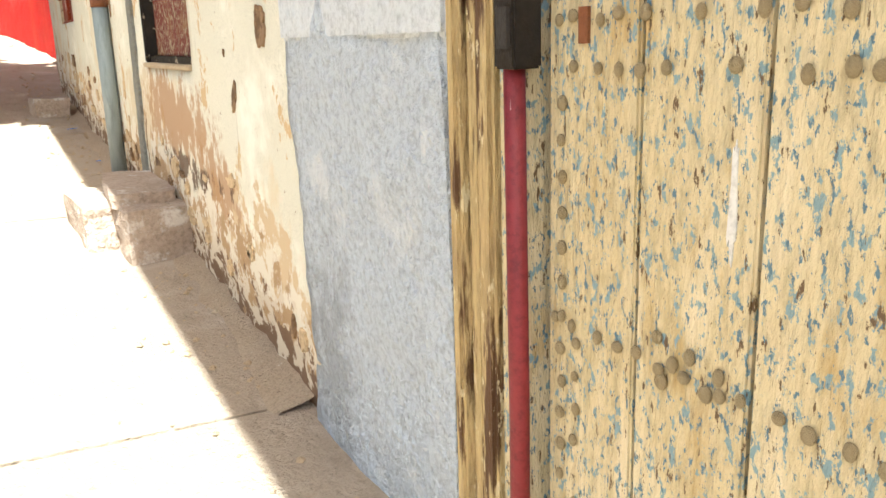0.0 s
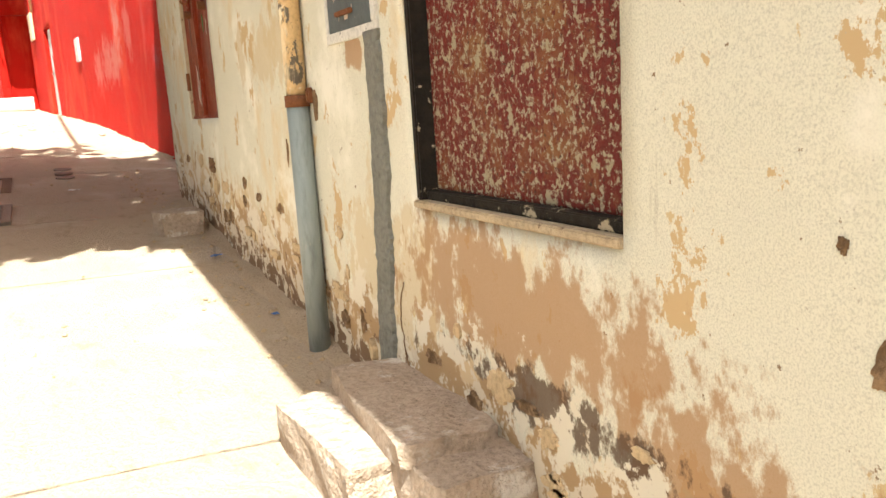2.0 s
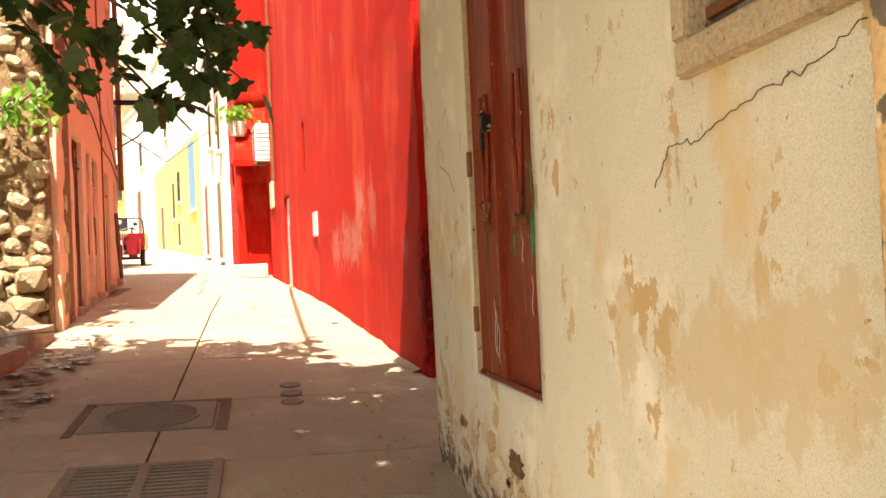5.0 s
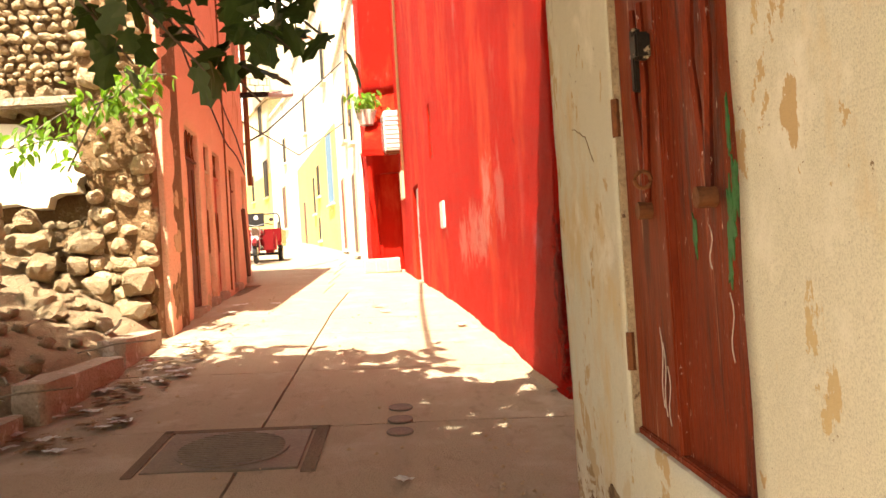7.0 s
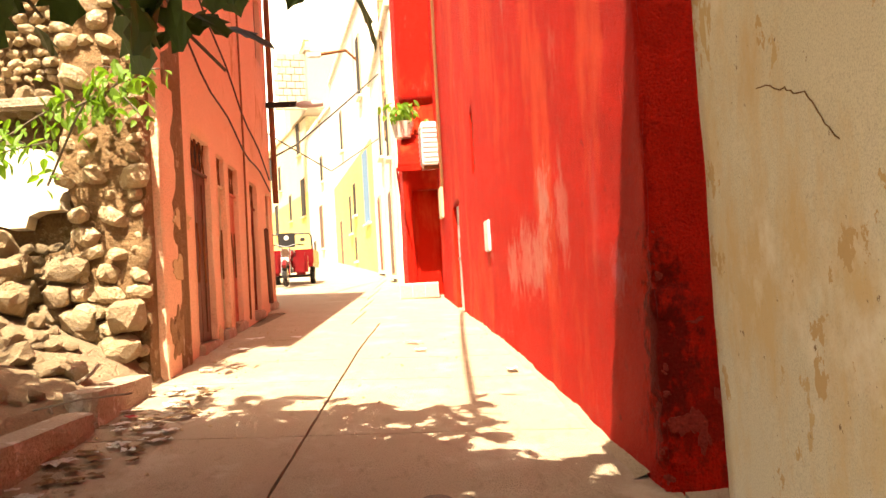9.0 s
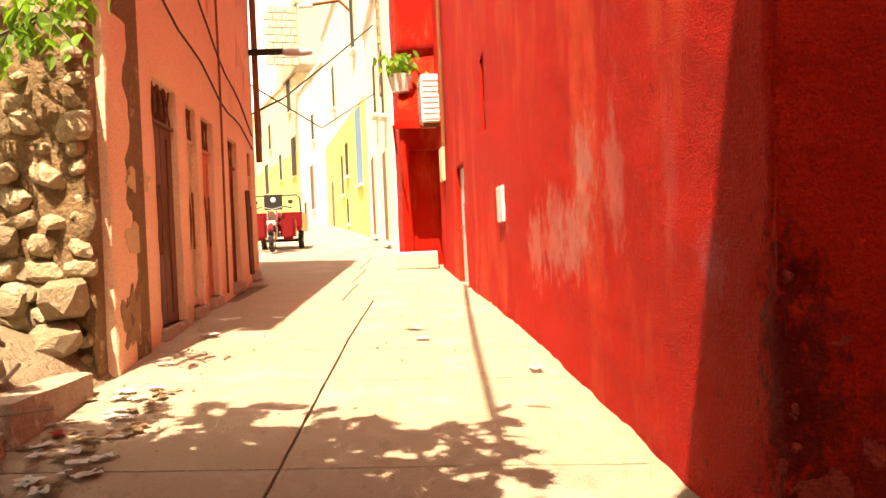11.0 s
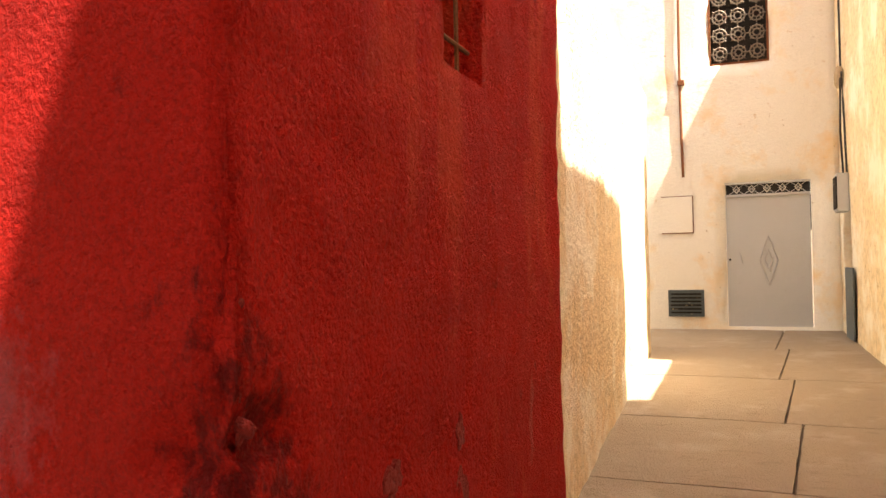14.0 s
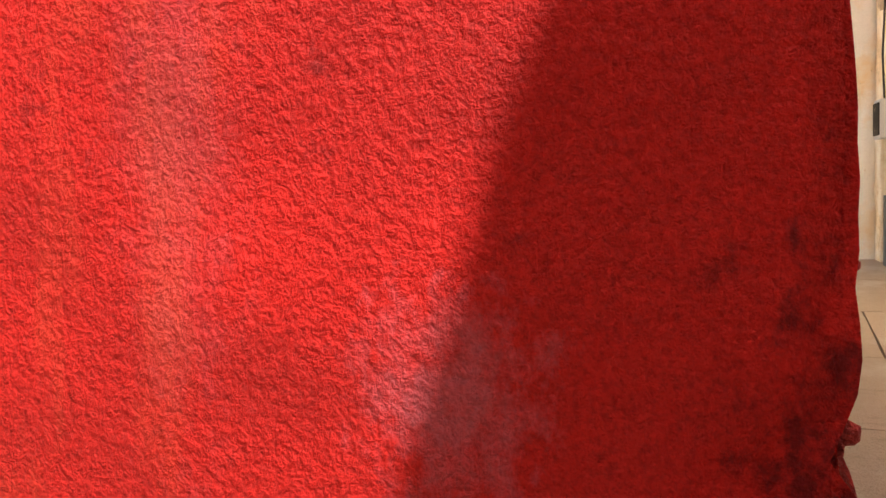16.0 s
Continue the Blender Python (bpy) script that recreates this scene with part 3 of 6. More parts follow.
wall("wall_salmon_front", (pink_x(25.7), 25.7), (pink_x(18.59), 18.59), 0.3, 7.2, 0.3, M_PINK,
     [((25.7 - y1) * 1.0025, (25.7 - y0) * 1.0025, z0, z1) for y0, y1, z0, z1, m in PDOORS] + [((25.7 - 25.3) * 1.0, (25.7 - 24.7) * 1.0, 5.2, 6.3)], 0.15, 0.015, "salmon plaster house front with a worn foot", 0.4)
wall("wall_salmon_end", (pink_x(25.7) - 6, 25.7), (pink_x(25.7), 25.7), 0.3, 7.2, 0.3, M_PINK, (), 0.5, 0.01, "salmon plaster house end")
# unseen strip, carried beyond the house end to place its street shadow
tagged(link_mesh("roof_eave", box(-2.5, -2.2, 16.9, 25.9, 7.2, 7.34), M_FRAMEG), "unseen roof edge strip run past the house to cast shade", "roof", "", "structure")
tagged(link_mesh("roof_salmon", box(-9, -2.5, 18.9, 25.9, 7.2, 7.34), M_FRAMEG), "flat concrete roof of the salmon house", "roof", "", "structure")
# plain closing walls that stay out of view
wall("wall_west", (-5.2, 13.0), (-5.2, -3.0), -1.8, 1.2, 0.3, M_FARCREAM, (), 0.6, 0.01, "plain cream yard wall")
wall("wall_south", (-5.2, -3.0), (1.0, -3.0), -2.0, 1.5, 0.3, M_FARCREAM, (), 0.6, 0.01, "plain cream yard wall")


# ---- old studded door ----
def old_door():
    d = thing("old_door", 1.03, 4.62, -0.72, 0, "old yellow painted wooden door with iron studs", "door")
    edges = [5.265, 5.06, 4.855, 4.64, 4.43, 4.22, 4.05]
    for y1, y0 in zip(edges, edges[1:]):
        part("plank", box(0.0, 0.05, y0 - 4.62 + 0.003, y1 - 4.62 - 0.003, 0, 2.45, 0.004), M_OLDDOOR, d)
    stud = bmesh.new()
    bmesh.ops.create_uvsphere(stud, u_segments=10, v_segments=6, radius=0.5)
    for v in stud.verts:
        v.co = Vector((v.co.x * 0.55, v.co.y * 0.9, v.co.z))
    first = part("stud", stud, M_STUD, d, "", True)
    rng = random.Random(4)

    def put(y, z, s):
        nonlocal first
        ob = first if first.scale.x == 1 else new("stud", first.data)
        ob.parent = d
        ob.location, ob.scale = (-0.004, y - 4.62, z + 0.72), (s, s * rng.uniform(0.8, 1.2), s * rng.uniform(0.85, 1.15))
    for zz in (0.52, 0.455, 0.06, -0.46, -0.52):
        y = 5.24
        while y > 4.1:
            if rng.random() > 0.1:
                put(y + rng.uniform(-0.01, 0.01), zz + rng.uniform(-0.006, 0.006) - (5.24 - y) * 0.0, 0.021)
            y -= 0.048
    z = 0.40
    while z > -0.7:
        put(5.225 + rng.uniform(-0.004, 0.004), z, 0.022)
        if z < 0.1 and rng.random() < 0.6:
            put(5.19 + rng.uniform(-0.01, 0.01), z + 0.02, 0.02)
        z -= 0.055
    for y, z in ((5.01, 0.10), (4.98, 0.07), (4.95, 0.09), (4.92, 0.05), (4.90, 0.08), (5.0, 0.04)):
        put(y, z, 0.022)
    part("keyhole_plate", box(-0.006, 0.01, 5.165 - 4.62, 5.185 - 4.62, 1.205, 1.255), M_RUST, d, "rusty keyhole plate")
    part("paint_drip", patch(0.006, 0.07, 0.002, 3, 0.5), M_WHITEP, d, "white paint drip").location = (0.0, 4.895 - 4.62, 1.02)
    fr = thing("door_frame", 1.0, 5.4, -0.75, 0, "worn yellow and brown moulded wooden door frame", "door frame", "", "structure")
    for y0, y1, x, m in ((0.045, 0.078, -0.03, M_FRAMEY), (0.0, 0.042, -0.012, M_FRAMEY), (-0.05, -0.003, -0.022, M_FRAMEY), (-0.095, -0.055, -0.01, M_OLDDOOR)):
        part("moulding", box(x, 0.1, y0, y1, 0, 2.5, 0.008), m, fr)
    part("lintel", box(-0.02, 0.1, -1.36, 0.078, 2.5, 2.6, 0.01), M_FRAMEY, fr)
    bar = thing("iron_bar", 0.985, 5.283, -0.7, 0, "maroon painted iron locking bar with a rusty staple", "bar")
    part("rod", tube([(0, 0, 0), (0.002, 0.002, 0.6), (0, 0.006, 1.15)], 0.017, 12), M_BAR, bar, "", True)
    part("upper_rod", tube([(0, 0.006, 1.24), (0, 0.004, 2.2)], 0.017, 12), M_BAR, bar, "", True)
    b = box(-0.022, 0.03, -0.025, 0.03, 1.15, 1.26, 0.004)
    part("staple", b, M_BLACKP, bar, "rusty iron staple")
    part("latch_slot", box(-0.028, -0.02, -0.016, 0.012, 1.18, 1.24), M_DARK, bar)


old_door()


# ---- things on the cream wall ----
def wall_patch(y, z, ry, rz, seed, mat, label, x=1.0, thick=0.018, ragged=0.45, rz_deg=0.0, name="plaster_patch", roll=0.0):
    ob = link_mesh(name, patch(ry, rz, thick * 0.5, seed, ragged, 48), mat)
    ob.matrix_world = pose(x, y, z, 0, 0, rz_deg) @ pose(0, 0, 0, roll, 0, 0)
    return tagged(ob, label, "plaster patch", "", "structure")


tagged(link_mesh("render_panel", box(0.975, 1.0, 5.49, 6.36, 0.50, 1.7, 0.008), M_PALE), "smooth pale render above rough grey plaster", "plaster patch", "", "structure")
wall_patch(5.55, -0.1, 0.06, 0.75, 32, M_GREY, "smooth pale render beside the door frame", 0.985, 0.010, 0.15)
wall_patch(6.595, 0.545, 0.045, 0.062, 6, M_OCHRE, "brown hole in the cream plaster", 1.0, 0.014, 0.28)
wall_patch(6.93, 0.33, 0.022, 0.055, 8, M_OCHRE, "narrow chip in the cream plaster", 1.0, 0.014, 0.3, 0, "plaster_patch", 25)
wall_patch(7.01, 0.47, 0.008, 0.014, 9, M_OCHRE, "small chip in the cream plaster", 1.0, 0.014)
rp = random.Random(12)
for i in range(24):
    yy = rp.uniform(6.4, 9.3)
    zz = ground_z(1, yy) + 0.16 + abs(rp.gauss(0.08, 0.2))
    wall_patch(yy, zz, rp.uniform(0.012, 0.06), rp.uniform(0.012, 0.045), 40 + i, rp.choice([M_OCHRE, M_TANP, M_TANP]), "worn chip in the cream plaster", 1.0, 0.014, 0.5)
for i in range(26):
    yy = rp.uniform(9.2, 12.9)
    zz = ground_z(1, yy) + 0.16 + abs(rp.gauss(0.06, 0.18))
    wall_patch(yy, zz, rp.uniform(0.02, 0.10), rp.uniform(0.015, 0.05), 80 + i, rp.choice([M_OCHRE, M_TANP, M_TANP]), "worn chip in the cream plaster foot", 1.0, 0.014, 0.5)
wall_patch(11.62, 0.40, 0.10, 0.05, 11, M_MUD, "dark hole below the door", 1.0, 0.02, 0.5)
for i, (y, z, a, b) in enumerate(((9.62, 0.60, 0.04, 0.05), (9.5, 0.5, 0.03, 0.05), (9.7, 0.45, 0.025, 0.03), (9.82, 0.52, 0.012, 0.06))):
    wall_patch(y, z, a, b, 70 + i, M_OCHRE, "brown chip in the cream plaster", 1.0, 0.013, 0.5)


def wall_crack(pts, width, seed):
    """A thin dark split in the cream plaster through (y, z) points, shaken at random."""
    line = []
    for (y0, z0), (y1, z1) in zip(pts, pts[1:]):
        for q in range(7):
            u = q / 7
            line.append((0.996, y0 + (y1 - y0) * u + 0.014 * noise.noise(Vector((q * 0.73 + 0.2, seed, z0 * 9))), z0 + (z1 - z0) * u + 0.016 * noise.noise(Vector((q * 0.87 + 0.3, y0 * 9, seed)))))
    tagged(link_mesh("wall_crack", tube(line, width, 5), M_MUD), "thin dark crack in the cream plaster", "crack", "", "structure")


for k, (pts, w) in enumerate((
        (((10.32, 1.36), (10.24, 1.45), (10.12, 1.44), (10.0, 1.47), (9.85, 1.50), (9.7, 1.51), (9.55, 1.56)), 0.0014),
        (((12.5, 1.55), (12.6, 1.64), (12.7, 1.68), (12.85, 1.72)), 0.0014),
        (((6.95, 0.85), (6.88, 0.93), (6.8, 0.95), (6.7, 1.15)), 0.0012),
        (((8.62, 0.15), (8.66, 0.02), (8.64, -0.05), (8.6, -0.2)), 0.002))):
    wall_crack(pts, w, k * 3.1)


def cement_strip():
    bm = bmesh.new()
    rows = []
    zs = [0.93 - i * 0.018 for i in range(70)]
    for i, z in enumerate(zs):
        c = 8.71 + 0.008 * noise.noise(Vector((4, 1, z * 30))) + 0.05 * noise.noise(Vector((0, 0, z * 4))) + 0.12 * max(0, 0.6 - z) * 0.9
        w = 0.062 + 0.014 * noise.noise(Vector((3, 0, z * 9))) + 0.012 * noise.noise(Vector((9, 0, z * 40)))
        if z < -0.36:
            break
        rows.append([bm.verts.new((x, c + s * w, z)) for x, s in ((1.02, 1.1), (0.986, 0.95), (0.982, 0.0), (0.986, -0.95), (1.02, -1.1))])
    for r0, r1 in zip(rows, rows[1:]):
        for k in range(4):
            bm.faces.new((r0[k], r0[k + 1], r1[k + 1], r1[k]))
    bmesh.ops.recalc_face_normals(bm, faces=bm.faces[:])
    tagged(link_mesh("cement_strip", bm, M_CEMENT), "rough dark cement strip covering a pipe chase", "plaster patch", "", "structure")


cement_strip()


def hatch():
    h = thing("metal_hatch", 1.0, 7.985, 0.40, 0, "flaking oxblood metal shutter in a black frame", "shutter")
    part("panel", box(0.055, 0.075, -0.452, 0.452, 0.05, 1.60, 0.003), M_HATCH, h)
    part("bottom_rail", box(-0.012, 0.09, -0.485, 0.485, 0.0, 0.022, 0.004), M_FRAMEG, h, "weathered wooden sill rail")
    part("lower_lip", box(0.02, 0.085, -0.46, 0.46, 0.022, 0.05, 0.004), M_BLACKP, h)
    part("side_frame", box(0.0, 0.09, 0.454, 0.484, 0.022, 1.60, 0.005), M_BLACKP, h)
    part("side_frame", box(0.03, 0.09, -0.484, -0.454, 0.022, 1.60, 0.005), M_BLACKP, h)


hatch()


def cabinet():
    c = thing("meter_cabinet", 1.0, 8.895, 0.94, 0, "scratched slate grey metal meter cabinet with white frame", "meter box")
    part("body", box(0.0, 0.12, -0.19, 0.19, 0.03, 0.29), M_DARK, c)
    for y0, y1, z0, z1 in ((-0.245, 0.235, -0.022, 0.014), (-0.245, -0.20, 0.014, 0.335), (0.205, 0.235, 0.014, 0.335), (-0.245, 0.235, 0.335, 0.36)):
        part("frame_bar", box(-0.014, 0.03, y0, y1, z0, z1, 0.003), M_WHITEP, c)
    door = part("door", box(-0.012, 0.0, -0.20, 0.205, 0.014, 0.335, 0.002), M_CBOX, c)
    for y in (0.095, 0.035, -0.03):
        part("slot", box(-0.016, -0.0125, y - 0.008, y + 0.008, 0.235, 0.295), M_DARK, door)
    part("hood", box(-0.034, -0.012, -0.045, 0.105, 0.213, 0.226, 0.002), M_CBOX, door)
    part("rail", box(-0.026, -0.012, -0.045, 0.10, 0.06, 0.076, 0.002), M_RUST, door, "rusty ledge")
    part("lock", tube([(-0.03, 0.172, 0.155), (-0.01, 0.172, 0.155)], 0.014, 12), M_RUST, door, "rusty round lock")
    rg = random.Random(6)
    for i in range(14):
        y, z, l = rg.uniform(-0.18, 0.16), rg.uniform(0.03, 0.2), rg.uniform(0.01, 0.05)
        part("scratch", box(-0.0136, -0.0122, y, y + l * rg.choice([0.1, 1]), z, z + rg.uniform(0.002, 0.02)), M_SCRATCH, door)


cabinet()


def downpipe():
    d = thing("downpipe", 0.953, 9.455, ground_z(0.93, 9.5), 0, "painted downpipe sleeved into a grey plastic pipe", "pipe")
    z1 = 0.745 - ground_z(0.93, 9.5)
    part("lower_pipe", tube([(0, 0, -0.05), (0, 0, z1)], 0.044, 20), M_PVC, d, "grey plastic pipe", True)
    part("collar", tube([(0, 0, z1 - 0.03), (0, 0, z1 + 0.015)], 0.048, 20), M_RUST, d, "brown taped collar", True)
    part("upper_pipe", tube([(0, 0, z1), (0.004, 0, 2.2), (0, 0, 4.2)], 0.040, 20), M_PIPEC, d, "flaking cream painted pipe", True)
    part("bracket", box(0.02, 0.06, -0.075, -0.045, z1 - 0.02, z1 + 0.04, 0.006), M_RUST, d)
    wall_patch(9.36, 0.72, 0.03, 0.06, 21, M_MUD, "dark hole beside the downpipe", 1.0, 0.015)


downpipe()


def barred_window():
    w = thing("window_1", 1.0, 9.69, 1.60, 0, "barred window in a weathered wooden frame", "window", "", "structure")
    for y0, y1, z0, z1 in ((-0.46, 0.46, -0.02, 0.06), (0.40, 0.47, 0.06, 1.1), (-0.47, -0.40, 0.06, 1.1)):
        part("window_frame", box(-0.03, 0.1, y0, y1, z0, z1, 0.008), M_FRAMEG, w)
    part("shutter", box(0.16, 0.19, -0.41, 0.41, 0.05, 1.1), M_DGREEN, w, "dark green shutter")
    part("bar", box(0.02, 0.035, -0.40, 0.40, 0.10, 0.125), M_RUST, w)
    for k in range(5):
        y = 0.33 - k * 0.165
        b = tube([(0.028, y, 0.11), (0.028, y, 1.08)], 0.008, 6)
        for sgn in (-1, 1):
            tube([(0.028, y + sgn * (0.012 + 0.05 * math.sin(q * 0.52)), 0.14 + 0.16 * q / 6) for q in range(7)], 0.007, 6, b)
            tube([(0.028, y + sgn * (0.012 + 0.05 * math.sin(q * 0.52)), 0.34 + 0.16 * q / 6) for q in range(7)], 0.007, 6, b)
        part("scroll_bar", b, M_RUST, w, "rusty scrolled bar")


barred_window()


def double_door():
    d = thing("door_1", 1.0, 11.735, 0.69, 0, "closed brown-red wooden double door with iron straps", "door", "", "structure")
    h = 2.05
    lf = part("leaf", box(0.02, 0.06, 0.10, 0.45, 0, h, 0.004), M_CDOOR2, d, "dull brown door leaf")
    rt = part("leaf", box(0.035, 0.075, -0.455, 0.05, 0, h, 0.004), M_CDOOR, d)
    part("meeting_strip", box(0.012, 0.05, 0.052, 0.098, 0, h, 0.006), M_CDOOR, d)
    part("bottom_board", box(0.01, 0.06, -0.45, 0.45, 0.0, 0.022, 0.004), M_CDOOR, d)
    part("jamb", box(0.0, 0.09, 0.452, 0.467, 0, h), M_FRAMEG, d)
    for z in (0.19, 0.90):
        part("hinge", tube([(0.005, 0.462, z), (0.005, 0.462, z + 0.115)], 0.014, 8), M_RUST, lf)
    for y, leaf in ((0.205, lf), (-0.27, rt)):
        for s in (1, -1):
            b = bmesh.new()
            p = [Vector((0.012, y, 0.67)), Vector((0.008, y + s * 0.055, 0.98)), Vector((0.012, y + s * 0.035, 1.22))]
            tube(p, 0.011, 6, b)
            part("strap", b, M_CDOOR, leaf, "dark red painted iron strap")
        part("ring", tube([(-0.018, y, 0.66), (0.025, y, 0.66)], 0.024, 12), M_RUST, leaf)
    part("hasp", box(-0.016, 0.02, 0.155, 0.185, 0.98, 1.15, 0.004), M_BLACKP, lf)
    part("padlock", box(-0.03, 0.01, 0.075, 0.115, 1.05, 1.12, 0.006), M_BLACKP, lf)
    part("pull_ring", tube([(-0.03 + 0.022 * math.cos(a), 0.09 + 0.0, 0.735 + 0.022 * math.sin(a)) for a in (k * 0.5236 for k in range(13))], 0.006, 6), M_RUST, lf)
    for k, (y, z, a, c) in enumerate(((-0.33, 0.60, 0.020, 0.075), (-0.365, 0.68, 0.016, 0.06), (-0.31, 0.50, 0.010, 0.04), (-0.345, 0.80, 0.008, 0.05), (-0.10, 0.58, 0.010, 0.05))):
        part("green_smear", patch(a, c, 0.002, 5 + k, 0.9, 40), M_GREENP, rt, "green paint smear").location = (0.034, y, z)
    for k, (y, z, hh) in enumerate(((0.17, 0.1, 0.2), (0.19, 0.12, 0.22), (0.14, 0.08, 0.16), (-0.2, 0.5, 0.1), (-0.3, 0.3, 0.15))):
        x = 0.0185 if y > 0.1 else 0.0335
        part("scratch", tube([(x, y + 0.012 * math.sin(q * 1.1), z + hh * q / 6) for q in range(7)], 0.0016, 4), M_SCRATCH, lf if y > 0.1 else rt)


double_door()


# ---- steps and blocks at the wall foot ----
def slab_block(name, x, y, z, sx, sy, sz, rz, seed, label, mat=M_BLOCK):
    bm = box(-sx / 2, sx / 2, -sy / 2, sy / 2, 0, sz)
    bmesh.ops.subdivide_edges(bm, edges=bm.edges[:], cuts=5, use_grid_fill=True)
    for v in bm.verts:
        q = v.co * 9 + Vector((seed * 3.0, 0, 0))
        v.co += Vector((noise.noise(q), noise.noise(q + Vector((5, 0, 0))), noise.noise(q + Vector((0, 7, 0))) * 0.6)) * 0.018
        r = abs(v.co.x) / (sx / 2), abs(v.co.y) / (sy / 2)
        if min(r) > 0.9:
            v.co.x *= 0.96
            v.co.y *= 0.96
    ob = link_mesh(name, bm, mat)
    ob.matrix_world = pose(x, y, z, 0, 0, rz)
    return tagged(ob, label, "block")


g8 = ground_z(0.8, 8.3)
slab_block("cement_block", 0.88, 8.02, g8 - 0.04, 0.28, 0.30, 0.23, 4, 1, "rough weathered cement block used as a step")
slab_block("cement_block", 0.68, 8.42, g8 - 0.03, 0.17, 0.62, 0.21, 3, 2, "broken sunlit cement block used as a step")
slab_block("cement_block", 0.89, 8.48, g8 - 0.03, 0.25, 0.60, 0.21, 0, 5, "rough weathered cement block used as a step")
slab_block("stone_slab", 0.88, 8.38, g8 + 0.178, 0.28, 0.72, 0.065, -4, 3, "worn flat stone slab lying on the step blocks")
slab_block("door_stone", 0.80, 12.0, ground_z(0.8, 12.0) - 0.03, 0.28, 0.30, 0.17, 5, 4, "small rough stone step below the door")


# ---- red house details ----
def red_spot(y, z, off=0.0):
    return pose(red_x(y) - off, y, z, 0, 0, math.degrees(math.atan(0.1)))



def red_details():
    m = thing("electric_meter", 0, 0, 0, 0, "small grey metal meter box with two labels", "meter box")
    m.matrix_world = red_spot(20.85, 1.68)
    part("body", box(-0.03, 0.05, -0.16, 0.16, 0, 0.36, 0.01), M_GMETAL, m)
    for z in (0.10, 0.22):
        part("label_plate", box(-0.036, -0.031, -0.05, 0.05, z, z + 0.04), M_WHITEP, m)
    s = thing("window_2", 0, 0, 0, 0, "narrow barred slit window in the red wall", "window", "", "structure")
    s.matrix_world = red_spot(21.79, 2.72)
    part("backing", box(0.12, 0.14, -0.13, 0.13, 0, 0.80), M_DARK, s)
    for k in range(7):
        part("grille_bar", tube([(0.03, -0.11, 0.02 + k * 0.11), (0.03, 0.0, 0.10 + k * 0.11), (0.03, 0.11, 0.02 + k * 0.11)], 0.012, 6), M_RUST, s)
    d = thing("door_2", 0, 0, 0, 0, "narrow grey metal door set in the red wall", "door", "", "structure")
    d.matrix_world = red_spot(24.17, 0.88)
    part("leaf", box(0.06, 0.10, -0.41, 0.41, 0, 1.66, 0.005), M_GMETAL, d)
    part("latch", box(0.03, 0.06, 0.2, 0.3, 0.8, 0.86, 0.004), M_CHROME, d)
    part("letter_plate", box(0.045, 0.062, -0.2, 0.1, 1.1, 1.16, 0.003), M_CHROME, d)
    a = thing("air_conditioner", 0, 0, 0, 0, "white air conditioner unit on the red wall", "air conditioner")
    a.matrix_world = red_spot(26.75, 3.5)
    part("case", box(-0.30, 0.0, -0.35, 0.35, 0, 0.80, 0.02), M_WHITEP, a)
    for k in range(8):
        part("slat", box(-0.312, -0.301, -0.31, 0.31, 0.06 + k * 0.09, 0.09 + k * 0.09), M_GMETAL, a)
        part("slat", box(-0.28, -0.02, -0.362, -0.351, 0.06 + k * 0.09, 0.09 + k * 0.09), M_GMETAL, a)
    part("bracket", box(-0.28, 0.0, -0.3, -0.26, -0.06, 0.0), M_RUST, a)
    p = thing("notice_panel", 0, 0, 0, 0, "narrow beige panel fixed to the red wall", "panel")
    p.matrix_world = red_spot(26.2, 2.5)
    part("board", box(-0.05, 0.0, -0.22, 0.22, 0, 0.55, 0.01), M_BEIGETILE, p)


red_details()
# red wing beyond the door steps out into the street
RW = 0.05
wall("wall_red_wing_side", (0.4, 27.6), (-0.48, 27.75), 0.7, 4.9, 0.25, M_RED, [(0.16, 0.72, 1.15, 3.2)], 0.2, 0.012, "red painted wall of a porch in shade")
wall("wall_red_wing", (-0.48, 27.75), (-0.75, 31.0), 0.7, 9.0, 0.25, M_RED, (), 0.3, 0.012, "red painted upper house front")
wall("wall_red_wing_upper", (0.4, 27.58), (-0.48, 27.73), 4.9, 9.0, 0.25, M_RED, (), 0.3, 0.012, "red painted upper house front")
pc = thing("door_canopy", 0.05, 27.55, 3.55, 0, "red painted sheet canopy above a porch door", "canopy")
bm = bmesh.new()
vs = [bm.verts.new(p) for p in ((-0.62, 0.1, 0.75), (0.35, 0.1, 0.75), (0.45, -0.75, 0.05), (-0.72, -0.75, 0.05), (-0.62, 0.1, 0.68), (0.35, 0.1, 0.68), (0.45, -0.75, -0.08), (-0.72, -0.75, -0.08))]
for q in ((0, 1, 2, 3), (7, 6, 5, 4), (3, 2, 6, 7), (0, 3, 7, 4), (1, 5, 6, 2), (0, 4, 5, 1)):
    bm.faces.new([vs[k] for k in q])
for v in bm.verts:
    v.co.x *= 0.8
part("sheet", bm, M_RED, pc)
part("bracket", tube([(-0.6, -0.6, 0.0), (-0.6, 0.1, -0.4)], 0.02, 6), M_RED, pc)
part("bracket", tube([(0.35, -0.6, 0.0), (0.35, 0.1, -0.4)], 0.02, 6), M_RED, pc)
dd = thing("door_3", -0.04, 27.8, 1.15, 0, "red door standing in a shaded porch", "door", "", "structure")
part("leaf", box(-0.28, 0.28, 0.0, 0.05, 0, 2.04, 0.006), M_RED, dd)
st = thing("doorstep", -0.25, 27.0, ground_z(-0.3, 27.0) - 0.02, 0, "low beige tiled doorstep", "step")
